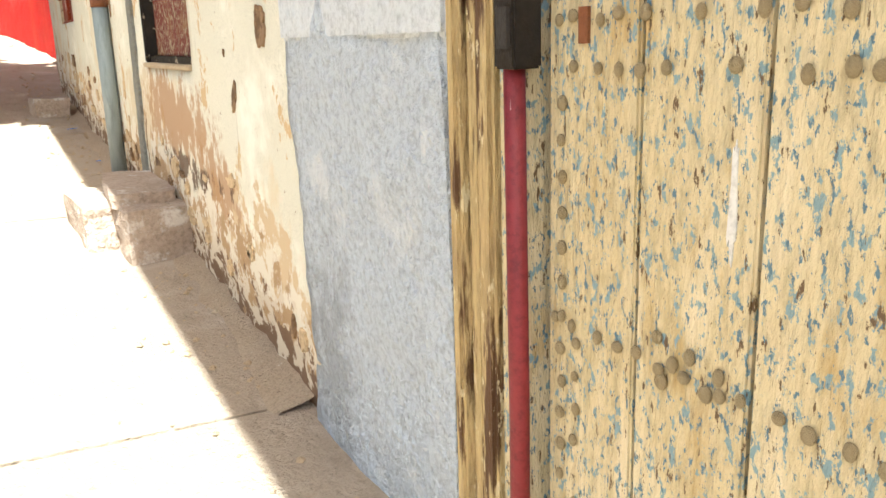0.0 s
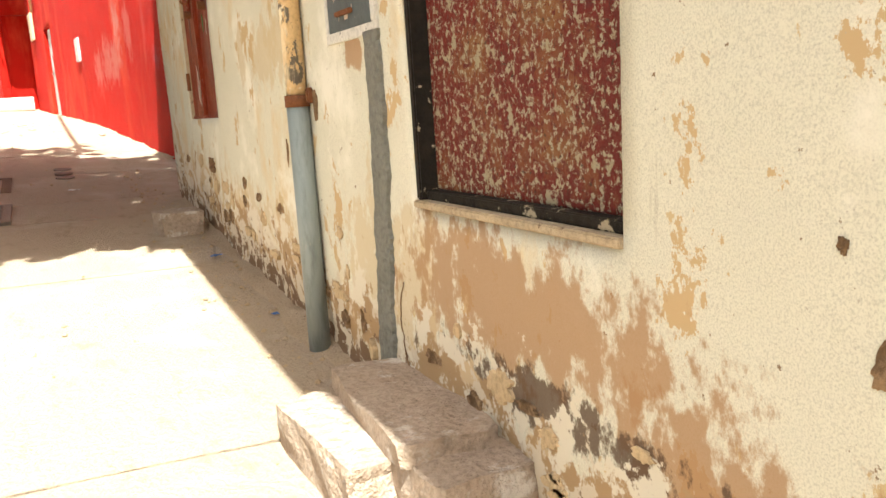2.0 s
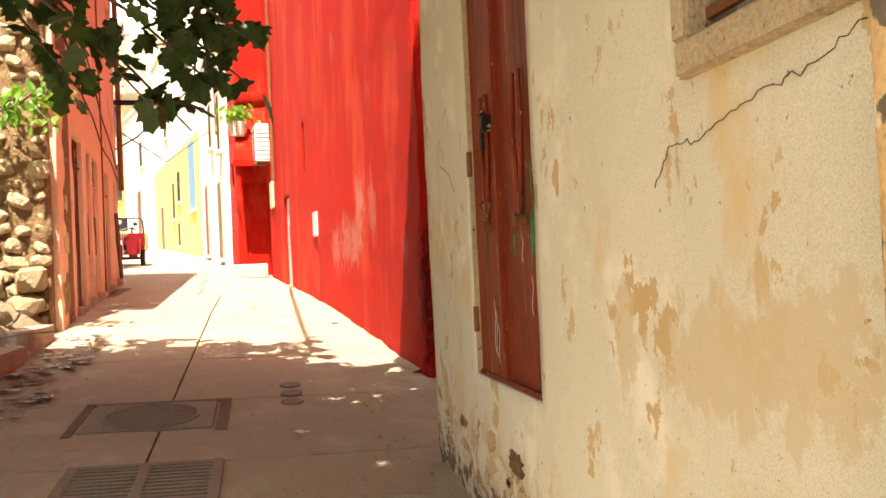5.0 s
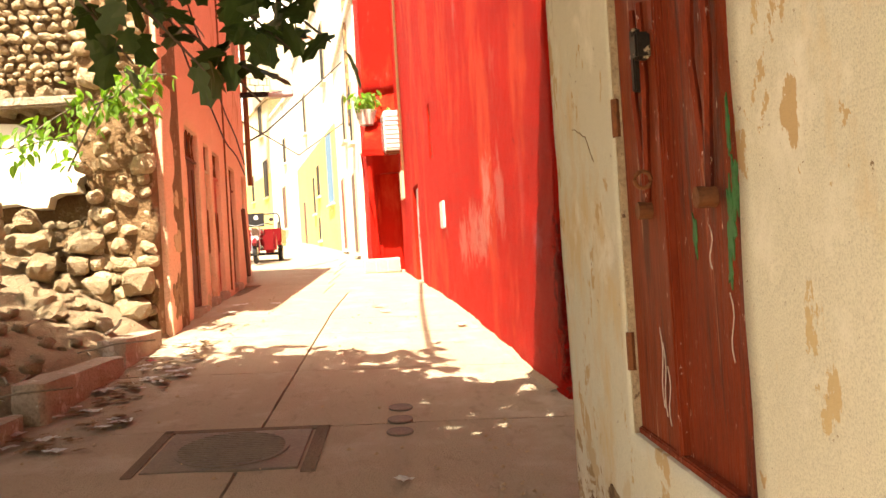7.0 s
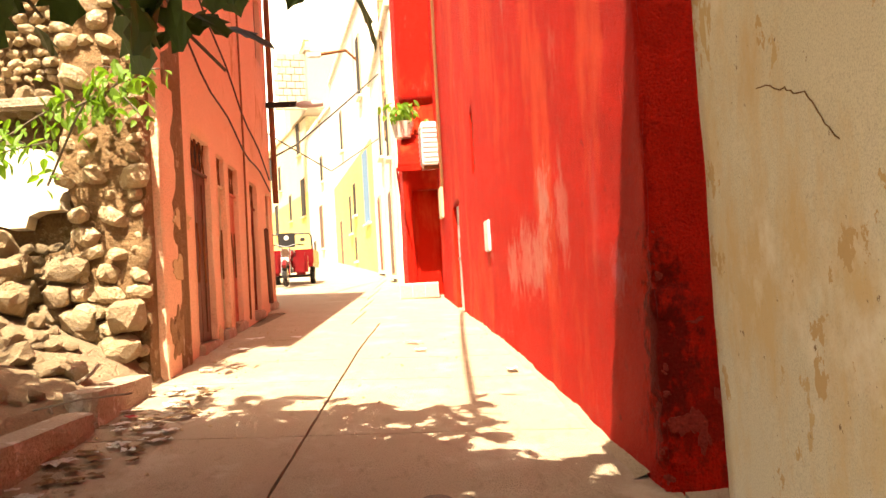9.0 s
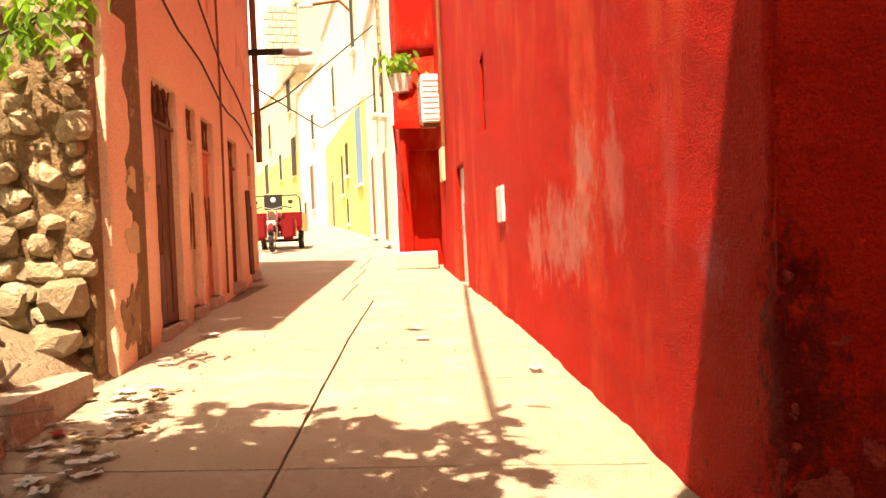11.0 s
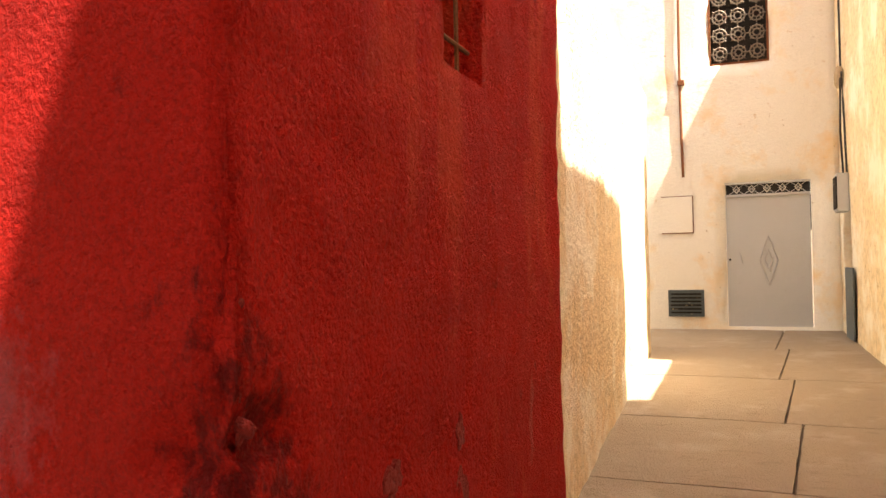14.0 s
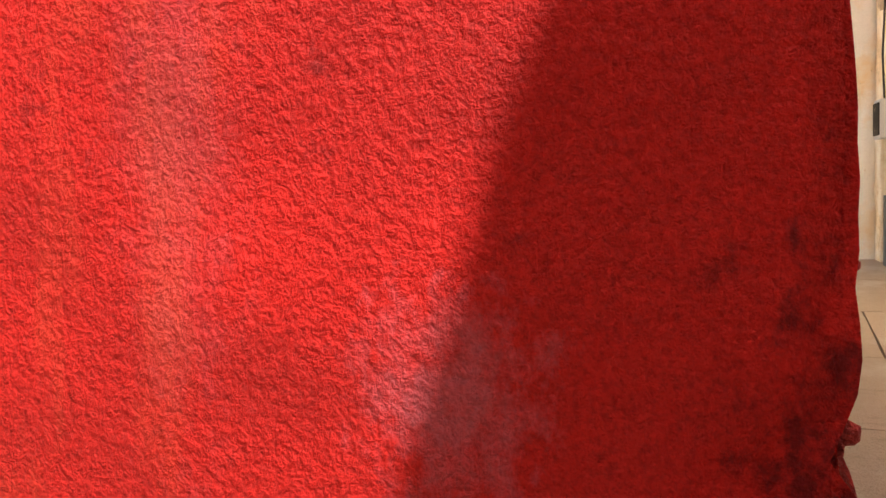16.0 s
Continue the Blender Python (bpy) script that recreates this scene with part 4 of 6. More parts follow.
part("riser", box(-0.36, 0.36, -0.28, 0.35, 0, 0.30, 0.01), M_WHITEP, st)
for k in range(3):
    part("tile", box(-0.35 + k * 0.235, -0.125 + k * 0.235, -0.292, -0.279, 0.03, 0.27), M_BEIGETILE, st)

# alley window of the red house
nw = thing("window_3", 2.64, 15.50, 2.20, 5.1, "small barred window deep in the red wall", "window", "", "structure")
part("pane", box(-0.25, 0.25, 0.16, 0.18, 0, 0.9), M_FRAMEG, nw, "dusty boarded pane")
for x in (-0.08, 0.08):
    part("bar", tube([(x, 0.05, -0.02), (x, 0.05, 0.9)], 0.008, 6), M_RUST, nw)
for z in (0.12, 0.42):
    part("bar", tube([(-0.22, 0.05, z), (0.22, 0.05, z)], 0.008, 6), M_RUST, nw)
# crumbled corner foot
rc = random.Random(8)
for i in range(24):
    z = 0.25 + 1.35 * rc.random() ** 1.3
    ob = link_mesh("plaster_crumb", rock((rc.uniform(0.02, 0.05), rc.uniform(0.03, 0.06), rc.uniform(0.012, 0.03)), i + 3, 2, 0.5), M_REDROT)
    ob.matrix_world = pose(red_x(SY) + rc.uniform(-0.005, 0.05), SY + rc.uniform(-0.01, 0.02), z, rc.uniform(0, 90), rc.uniform(0, 90), rc.uniform(0, 90))
    tagged(ob, "crumbling red painted plaster at the house corner", "plaster", "corner crumbs", "structure")
for i in range(30):
    x = 1.45 + abs(rc.gauss(0, 0.6))
    ob = link_mesh("plaster_patch", patch(rc.uniform(0.01, 0.07), rc.uniform(0.01, 0.08), 0.02, 130 + i, 0.6), M_REDROT)
    ob.matrix_world = pose(x, SY - 0.11 + 0.09 * x - 0.01, 0.45 + abs(rc.gauss(0, 0.35)), 0, 0, 95)
    tagged(ob, "flaking red paint on the wall foot", "plaster patch", "", "structure")
cr = []
for k in range(24):
    z = 3.2 - k * 0.11
    cr.append((1.97 + 0.05 * (3.2 - z) + 0.03 * noise.noise(Vector((z * 5, 0, 3))), SY - 0.118 + 0.09 * (1.97 + 0.05 * (3.2 - z)), z))
tagged(link_mesh("wall_crack", tube(cr, 0.006, 4), M_DARK), "thin dark crack in the red wall", "crack", "", "structure")

# ---- alley end ----
ED = (13.30 - 13.12) / (14.2 - 19.5)


def end_x(y):
    return 13.12 + (y - 19.5) * ED


def grey_door():
    d = thing("door_4", end_x(15.285), 15.285, 0.62, 2, "closed grey steel door with a raised diamond", "door", "", "structure")
    part("leaf", box(0.03, 0.08, -0.57, 0.57, 0, 1.90, 0.004), M_GMETAL, d)
    part("transom", box(0.06, 0.09, -0.57, 0.57, 1.93, 2.09), M_DARK, d)
    part("frame_head", box(0.0, 0.1, -0.585, 0.585, 2.08, 2.11, 0.003), M_GMETAL, d)
    part("frame_rail", box(0.0, 0.1, -0.585, 0.585, 1.90, 1.935, 0.003), M_GMETAL, d)
    for k in range(5):
        y = -0.42 + k * 0.21
        part("diamond", tube([(0.04, y, 1.955), (0.04, y + 0.045, 2.01), (0.04, y, 2.065), (0.04, y - 0.045, 2.01), (0.04, y, 1.955)], 0.011, 6), M_WHITEP, d)
        part("brace", tube([(0.045, y - 0.1, 1.94), (0.045, y + 0.1, 2.08)], 0.006, 4), M_GMETAL, d)
        part("brace", tube([(0.045, y + 0.1, 1.94), (0.045, y - 0.1, 2.08)], 0.006, 4), M_GMETAL, d)
    for s in (1.0, 0.45):
        part("raised_diamond", tube([(0.022, 0, 0.96 - 0.36 * s), (0.028, 0.12 * s, 0.96), (0.028, 0, 0.96 + 0.36 * s), (0.028, -0.12 * s, 0.96), (0.028, 0, 0.96 - 0.36 * s)], 0.014, 6), M_GMETAL, d)
    part("letter_slot", box(0.018, 0.03, -0.13, 0.13, 1.68, 1.73, 0.004), M_GMETAL, d)
    part("handle", tube([(0.02, 0.40, 1.08), (0.0, 0.37, 1.0), (0.02, 0.35, 0.92)], 0.01, 6), M_GMETAL, d)
    part("keyhole", tube([(0.02, 0.53, 0.98), (0.03, 0.53, 0.98)], 0.018, 8), M_DARK, d)


grey_door()


def lattice_window():
    w = thing("window_4", end_x(15.63), 15.625, 4.48, 2, "dark iron lattice window of rosettes", "window", "", "structure")
    part("backing", box(0.14, 0.16, -0.42, 0.42, 0, 1.17), M_DARK, w)
    for y0, y1, z0, z1 in ((-0.42, 0.42, 0, 0.03), (-0.42, 0.42, 1.14, 1.17), (-0.42, -0.39, 0.03, 1.14), (0.39, 0.42, 0.03, 1.14)):
        part("window_frame", box(0.0, 0.06, y0, y1, z0, z1), M_RUST, w)
    for i in range(3):
        for j in range(4):
            c = (0.03, -0.26 + i * 0.26, 0.17 + j * 0.275)
            b = tube([(c[0], c[1] + 0.10 * math.cos(q * 0.5236), c[2] + 0.10 * math.sin(q * 0.5236)) for q in range(13)], 0.014, 5)
            tube([(c[0], c[1] + 0.05 * math.cos(q * 0.5236), c[2] + 0.05 * math.sin(q * 0.5236)) for q in range(13)], 0.014, 5, b)
            for q in range(8):
                a = q * math.pi / 4
                tube([(c[0], c[1] + 0.05 * math.cos(a), c[2] + 0.05 * math.sin(a)), (c[0], c[1] + 0.13 * math.cos(a), c[2] + 0.13 * math.sin(a))], 0.010, 4, b)
            part("rosette", b, M_CAST, w, "grey iron rosette")


lattice_window()
sl = thing("vent_panel", end_x(16.45) - 0.035, 16.45, 0.76, 2, "dark scratched metal vent panel near the ground", "vent")
part("plate", box(0, 0.04, -0.26, 0.26, 0, 0.40, 0.005), M_CBOX, sl)
for k in range(6):
    part("slat", box(-0.012, 0.0, -0.22, 0.22, 0.05 + k * 0.055, 0.075 + k * 0.055), M_BLACKP, sl)
ih = thing("wall_cupboard", end_x(16.55) - 0.03, 16.55, 2.02, 2, "flush white cupboard door in the limewashed wall", "cupboard")
part("panel", box(0, 0.03, -0.22, 0.22, 0, 0.54, 0.004), M_WHITE, ih)
for y0, y1, z0, z1 in ((-0.235, 0.235, -0.015, 0.0), (-0.235, 0.235, 0.54, 0.55), (-0.235, -0.222, 0, 0.54)):
    part("frame_bar", box(0.005, 0.03, y0, y1, z0, z1), M_RUST, ih)
cp = thing("wall_pipe", end_x(16.45) - 0.03, 16.45, 2.85, 0, "thin rusty iron pipe down the end wall", "pipe")
part("tube", tube([(0, 0, 0), (0, 0.02, 1.4), (0, 0, 5.0)], 0.02, 8), M_RUST, cp)
part("clamp", box(-0.03, 0.03, -0.05, 0.05, 1.38, 1.46, 0.008), M_RUST, cp)


def al_pt(x, z, off=0.0):
    return Vector((x, 12.935 + 0.105 * x + off, z))


b = thing("power_box", 12.5, al_pt(12.5, 0).y, 2.2, 6, "grey electric box with cables on the alley wall", "meter box")
part("case", box(-0.2, 0.2, 0.0, 0.14, 0, 0.5, 0.01), M_GMETAL, b)
part("lid", box(-0.17, 0.17, 0.14, 0.155, 0.04, 0.46, 0.004), M_BLACKP, b)
cb = thing("wall_cable", 12.6, al_pt(12.6, 0).y + 0.03, 2.7, 6, "black cable looping down the alley wall", "cable")
part("line", tube([(0, 0, 0), (0.02, 0.02, 0.6), (-0.1, 0.02, 1.2), (0, 0, 1.45), (0.02, 0, 5)], 0.014, 6), M_CABLE, cb)
part("line", tube([(-0.35, 0, 0.0), (-0.34, 0.02, 0.9), (-0.25, 0.02, 1.3), (-0.1, 0, 1.35)], 0.014, 6), M_CABLE, cb)
part("junction", rock((0.16, 0.12, 0.3), 4, 2, 0.2), M_FRAMEG, cb).location = (0, 0.02, 1.3)
sp = thing("steel_sheet", 12.2, al_pt(12.2, 0).y + 0.05, 0.55, 6, "dark steel sheet leaning on the alley wall", "sheet")
part("panel", box(-0.35, 0.35, -0.02, 0.0, 0, 0.92, 0.004), M_CBOX, sp)
ad = thing("door_5", 12.63, al_pt(12.63, 0).y - 0.12, 0.5, 6, "grey plastered doorway recess in the alley", "door", "", "structure")
part("leaf", box(-0.33, 0.33, -0.06, 0.0, 0, 2.2), M_OCHRE, ad)


# ---- salmon house fittings ----
def pink_door(y0, y1, z0, z1, mat, label, bars):
    yc, w, h = (y0 + y1) / 2, y1 - y0, z1 - z0
    d = thing("iron_door", pink_x(yc), yc, z0, 4, label, "door", "doors of the salmon house", "structure")
    top = h - 0.38 if bars else h
    for s in (-1, 1):
        lf = part("leaf", box(-0.10, -0.06, min(0, s * (w / 2 - 0.005)) + 0.004, max(0, s * (w / 2 - 0.005)) - 0.004, 0, top, 0.006), mat, d)
        part("rib", box(-0.06, -0.045, s * w * 0.25 - 0.015, s * w * 0.25 + 0.015, 0.1, top - 0.1, 0.004), mat, lf)
        part("strap", tube([(-0.04, s * w * 0.2, top * 0.35), (-0.03, s * w * 0.12, top * 0.55), (-0.04, s * w * 0.2, top * 0.7)], 0.012, 5), M_RUST, lf)
    if bars:
        part("transom_back", box(-0.12, -0.10, -w / 2, w / 2, top, h), M_DARK, d)
        part("rail", box(-0.08, -0.03, -w / 2, w / 2, top, top + 0.03), mat, d)
        for k in range(4):
            y = -w / 2 + w * (k + 0.5) / 4
            part("grille_bar", tube([(-0.06, y - w * 0.1, top + 0.03), (-0.06, y + w * 0.1, h)], 0.009, 5), M_RUST, d)
            part("grille_bar", tube([(-0.06, y + w * 0.1, top + 0.03), (-0.06, y - w * 0.1, h)], 0.009, 5), M_RUST, d)
    part("sill", box(-0.25, 0.06, -w / 2 - 0.04, w / 2 + 0.04, -0.14, 0.0, 0.02), M_BLOCK, d)


for (y0, y1, z0, z1, mt), lb in zip(PDOORS, ("dark brown iron double door", "tan iron double door with a grille above", "faded rose iron double door with a grille above", "dull brown double door with a grille above", "tan iron door with a grille above")):
    pink_door(y0, y1, z0, z1, mt, lb, True)
pwn = thing("window_5", pink_x(25.0), 25.0, 5.2, 4, "dark shuttered upper window of the salmon house", "window", "", "structure")
part("shutter", box(-0.12, -0.08, -0.3, 0.5, 0, 1.1), M_BROWNDOOR, pwn)
rail = thing("roof_gutter", pink_x(25.75) + 0.02, 25.75, 2.9, 4, "dark rusty gutter pipe down the house corner", "pipe")
part("tube", tube([(0.05, 0, 0), (0.05, 0, 4.3)], 0.05, 8), M_RUST, rail)
lampo = thing("street_lamp", pink_x(25.6), 25.6, 4.55, 4, "old street lamp on a dark bracket", "street lamp")
part("bracket", box(0, 0.55, -0.04, 0.04, 0, 0.09, 0.01), M_BLACKP, lampo)
part("head", rock((0.5, 0.16, 0.12), 2, 2, 0.1), M_GMETAL, lampo, "grey lamp head", True).location = (0.75, 0, 0.03)
for k, (z0, z1) in enumerate(((4.2, 3.1), (5.3, 3.3))):
    cbl = thing("house_cable", pink_x(20) + 0.03, 20, 0, 4, "thin black cable along the salmon wall", "cable")
    part("line", tube([(0.01, -1.2 + q * 0.5, z0 + (z1 - z0) * q / 13 - 0.12 * math.sin(q * 0.24) + 0.05 * math.sin(q * 1.3)) for q in range(14)], 0.012, 5), M_CABLE, cbl)
vp = thing("wall_conduit", pink_x(22.85) + 0.03, 22.85, 1.0, 4, "thin rusty conduit up the salmon wall", "pipe")
part("tube", tube([(0, 0, 0), (0.01, 0.02, 2.5), (0, 0, 6)], 0.015, 6), M_RUST, vp)
wp = thing("leaning_plank", pink_x(24.0) + 0.08, 24.1, 1.2, 4, "dark plank leaning in a doorway", "plank")
part("board", tube([(0.1, -0.3, 0), (0.0, 0.2, 1.15)], 0.035, 4), M_BROWNDOOR, wp)
for k, (y, z, a, c) in enumerate(((19.0, 1.0, 0.25, 0.25), (19.3, 2.1, 0.3, 0.12), (19.1, 1.65, 0.18, 0.12), (20.9, 0.9, 0.15, 0.12))):
    ob = link_mesh("plaster_patch", patch(a, c, 0.012, 160 + k, 0.6, 30), M_TANP if k else M_OCHRE)
    ob.matrix_world = pose(pink_x(y), y, z, 0, 0, 184)
    tagged(ob, "bare tan plaster on the salmon wall", "plaster patch", "", "structure")


# ---- ruined rubble wall, its stones as pieces ----
# face towards -y
ru = wall("wall_ruin", (-9.0, 18.80), (-2.22, 18.80), -0.2, 5.6, 0.6, M_MUD, (), 0.3, 0.07, "ruined rubble wall of pale stones in brown mud")
# wall() faces the left of its way: swap to face the street
ru.matrix_world = Matrix.Translation((0, 18.80 * 2, 0)) @ Matrix.Diagonal((1, -1, 1, 1))
kinds = [rock((1, 0.8, 0.75), 20 + k, 2, 0.5) for k in range(7)]
meshes = []
for k, b in enumerate(kinds):
    me = bpy.data.meshes.new("stone")
    b.to_mesh(me)
    b.free()
    me.materials.append(M_STONE)
    meshes.append(me)
rs = random.Random(5)


def stone(parent, x, y, z, s, label=""):
    ob = new("stone", rs.choice(meshes))
    ob.matrix_world = pose(x, y, z, rs.uniform(-25, 25), rs.uniform(-25, 25), rs.uniform(0, 360)) @ Matrix.Diagonal((s, s * rs.uniform(0.7, 1.0), s * rs.uniform(0.6, 0.95), 1))
    if parent:
        ob.parent = parent
    return ob


ruin_stones = thing("stone_courses", -4.0, 18.6, 0.6, 0, "courses of pale rubble stones in the ruined wall", "wall", "", "structure")
count, rest = 0, []
z = 0.75
while z < 5.3:
    s = rs.uniform(0.08, 0.14) if z > 3.3 else rs.uniform(0.11, 0.20)
    x = -2.32 - rs.uniform(0, 0.1)
    while x > -6.2:
        sz = s * rs.uniform(0.75, 1.35)
        plaster = z > 1.95 and z < 3.05 and x < -2.95
        if not plaster and not (z < 3.0 and x > -2.85 and rs.random() < 0.55):
            if count >= 285:
                rest.append(pose(x + 4.0, (0.05 if z > 3.0 else -0.02) + rs.uniform(-0.04, 0.05), z - 0.6, rs.uniform(-25, 25), rs.uniform(-25, 25), rs.uniform(0, 360)) @ Matrix.Diagonal((sz, sz * 0.85, sz * rs.uniform(0.6, 0.95), 1)))
                x -= sz * rs.uniform(0.95, 1.2)
                continue
            o = stone(None, x + 4.0, (0.05 if z > 3.0 else -0.02) + rs.uniform(-0.04, 0.05), z - 0.6, sz)
            o.parent = ruin_stones
            count += 1
        x -= sz * rs.uniform(0.95, 1.2)
    z += s * 0.82
led = tagged(link_mesh("stone_ledge", box(-9.0, -2.5, 18.45, 18.9, 3.10, 3.20, 0.02), M_BLOCK), "weathered ledge across the ruined wall", "ledge", "", "structure")
ob = link_mesh("plaster_patch", patch(0.85, 0.42, 0.10, 77, 0.35, 40), M_WHITE)
ob.matrix_world = pose(-3.85, 18.72, 2.48, 0, 0, 90)
tagged(ob, "remains of white plaster on the ruined wall", "plaster patch", "", "structure")


# mound of earth and fallen stones in front
def mound_z(x, y):
    k = max(0.0, min(1.0, (-2.2 - x) / 1.6))
    j = max(0.0, min(1.0, (y - 12.5) / 2.0))
    return ground_z(x, y) - 0.03 + j * (0.16 * min(1, k * 8) + 0.75 * k * (0.4 + 0.6 * max(0, min(1, (y - 14) / 4)))) + 0.08 * noise.noise(Vector((x * 2, y * 2, 0))) * min(1, k * 5)


mb = sheet("earth_mound", [-7 + i * 0.12 for i in range(41)], [12.3 + i * 0.14 for i in range(48)], mound_z, M_EARTH)
tagged(mb, "mound of brown earth and debris below the ruin", "earth", "", "structure")
for i in range(95):
    x, y = -2.45 - abs(rs.gauss(0, 1.0)), rs.uniform(14.2, 18.6)
    s = rs.uniform(0.05, 0.16) if y < 16.8 else rs.uniform(0.10, 0.30)
    o = stone(None, x, y, mound_z(x, y) + s * 0.2, s)
    o.name = "fallen_stone"
    tagged(o, "pale fallen stone on the earth mound", "stone", "fallen stones")
for x, y, s in ((-2.45, 18.3, 0.42), (-2.95, 18.35, 0.36), (-3.4, 18.2, 0.42), (-3.1, 18.45, 0.30), (-3.75, 17.9, 0.36), (-2.75, 18.5, 0.3), (-3.5, 18.5, 0.34)):
    for lv in range(3 if s < 0.4 else 2):
        o = stone(None, x + rs.uniform(-0.1, 0.1), y, mound_z(x, y) + s * (0.25 + lv * 0.62), s)
        o.name = "fallen_stone"
        tagged(o, "large pale fallen stone heaped by the ruin", "stone", "fallen stones")
for y0, y1, xx in ((12.8, 15.2, -2.28), (15.25, 16.9, -2.22), (16.95, 18.1, -2.26)):
    slab_block("kerb_stone", xx, (y0 + y1) / 2, ground_z(xx, (y0 + y1) / 2) - 0.1, 0.24, y1 - y0, 0.30, 1, y0, "long rough earth-stained kerb block", M_BLOCK)
for i in range(26):
    x, y = -2.3 - abs(rs.gauss(0, 0.6)), rs.uniform(14.0, 18.3)
    l = rs.uniform(0.2, 0.7)
    a = rs.uniform(0, math.pi)
    zz = mound_z(x, y) + 0.04
    ob = link_mesh("dry_stick", tube([(0, 0, 0), (l * 0.5 * math.cos(a), l * 0.5 * math.sin(a), rs.uniform(0.0, 0.08)), (l * math.cos(a + 0.3), l * math.sin(a + 0.3), rs.uniform(0, 0.12))], rs.uniform(0.006, 0.016), 5), M_TWIG)
    ob.location = (x, y, zz)
    tagged(ob, "dry grey stick on the debris", "stick", "dry sticks")


wall("wall_ruin_end", (-2.95, 18.42), (-2.26, 18.44), 0.2, 5.4, 0.2, M_MUD, (), 0.06, 0.07, "rough brown mud core at the broken end of the ruin").matrix_world = Matrix.Translation((0, 18.42 * 2, 0)) @ Matrix.Diagonal((1, -1, 1, 1))
z = 0.75
while z < 5.2:
    x = -2.34
    while x > -2.95:
        sz = rs.uniform(0.14, 0.30)
        if rs.random() < 0.75:
            rest.append(pose(x + 4.0, -0.17 + rs.uniform(-0.05, 0.03), z - 0.6 + rs.uniform(-0.03, 0.03), rs.uniform(-25, 25), rs.uniform(-25, 25), rs.uniform(0, 360)) @ Matrix.Diagonal((sz, sz * 0.85, sz * rs.uniform(0.6, 0.95), 1)))
        x -= sz * 1.1
    z += 0.17


# ---- leaves ----
def leaf_mesh(name, mat, lobes):
    bm = bmesh.new()
    mid = [bm.verts.new((0, 0, 0)), bm.verts.new((0, 0.5, -0.06)), bm.verts.new((0, 1.0, -0.2))]
    for s in (-1, 1):
        if lobes:
            out = [(0.16, -0.1, 0.0), (0.42, 0.05, 0.03), (0.30, 0.25, 0.02), (0.52, 0.50, -0.02), (0.26, 0.52, -0.03), (0.34, 0.82, -0.12), (0.14, 0.9, -0.14)]
        else:
            out = [(0.12, 0.05, 0.02), (0.24, 0.3, 0.03), (0.2, 0.6, -0.02), (0.1, 0.85, -0.1)]
        vs = [bm.verts.new((s * p[0], p[1], p[2])) for p in out]
        n = len(vs)
        bm.faces.new((mid[0], vs[0], vs[1], vs[2], mid[1]) if s > 0 else (mid[1], vs[2], vs[1], vs[0], mid[0]))
        bm.faces.new(([mid[1]] + vs[2:] + [mid[2]]) if s > 0 else ([mid[2]] + vs[2:][::-1] + [mid[1]]))
    me = bpy.data.meshes.new(name)
    bm.to_mesh(me)
    bm.free()
    me.materials.append(mat)
    return me


def join_leaves(name, src, spots, parent, mat):
    """All leaves of a crown in one mesh; spots: matrices."""
    v0 = np.array([v.co[:] for v in src.vertices])
    polys = [tuple(p.vertices) for p in src.polygons]
    verts, faces = [], []
    for m in spots:
        a = np.array(m)
        k = len(verts)
        verts += (v0 @ a[:3, :3].T + a[:3, 3]).tolist()
        faces += [tuple(k + q for q in p) for p in polys]
    me = bpy.data.meshes.new(name)
    me.from_pydata(verts, [], faces)
    me.materials.append(mat)
    ob = new(name, me)
    ob.parent = parent
    return tagged(ob, kind="stuff")


join_leaves("rubble", meshes[2], rest, ruin_stones, M_STONE)
FIGLEAF, VINELEAF = leaf_mesh("fig_leaf", M_FIG, True), leaf_mesh("vine_leaf", M_VINE, False)
rl = random.Random(21)


def leaf_at(p, s, droop=50):
    return pose(p[0], p[1], p[2], -rl.uniform(10, droop + 30), rl.uniform(-35, 35), rl.uniform(0, 360)) @ Matrix.Diagonal((s, s, s, 1))


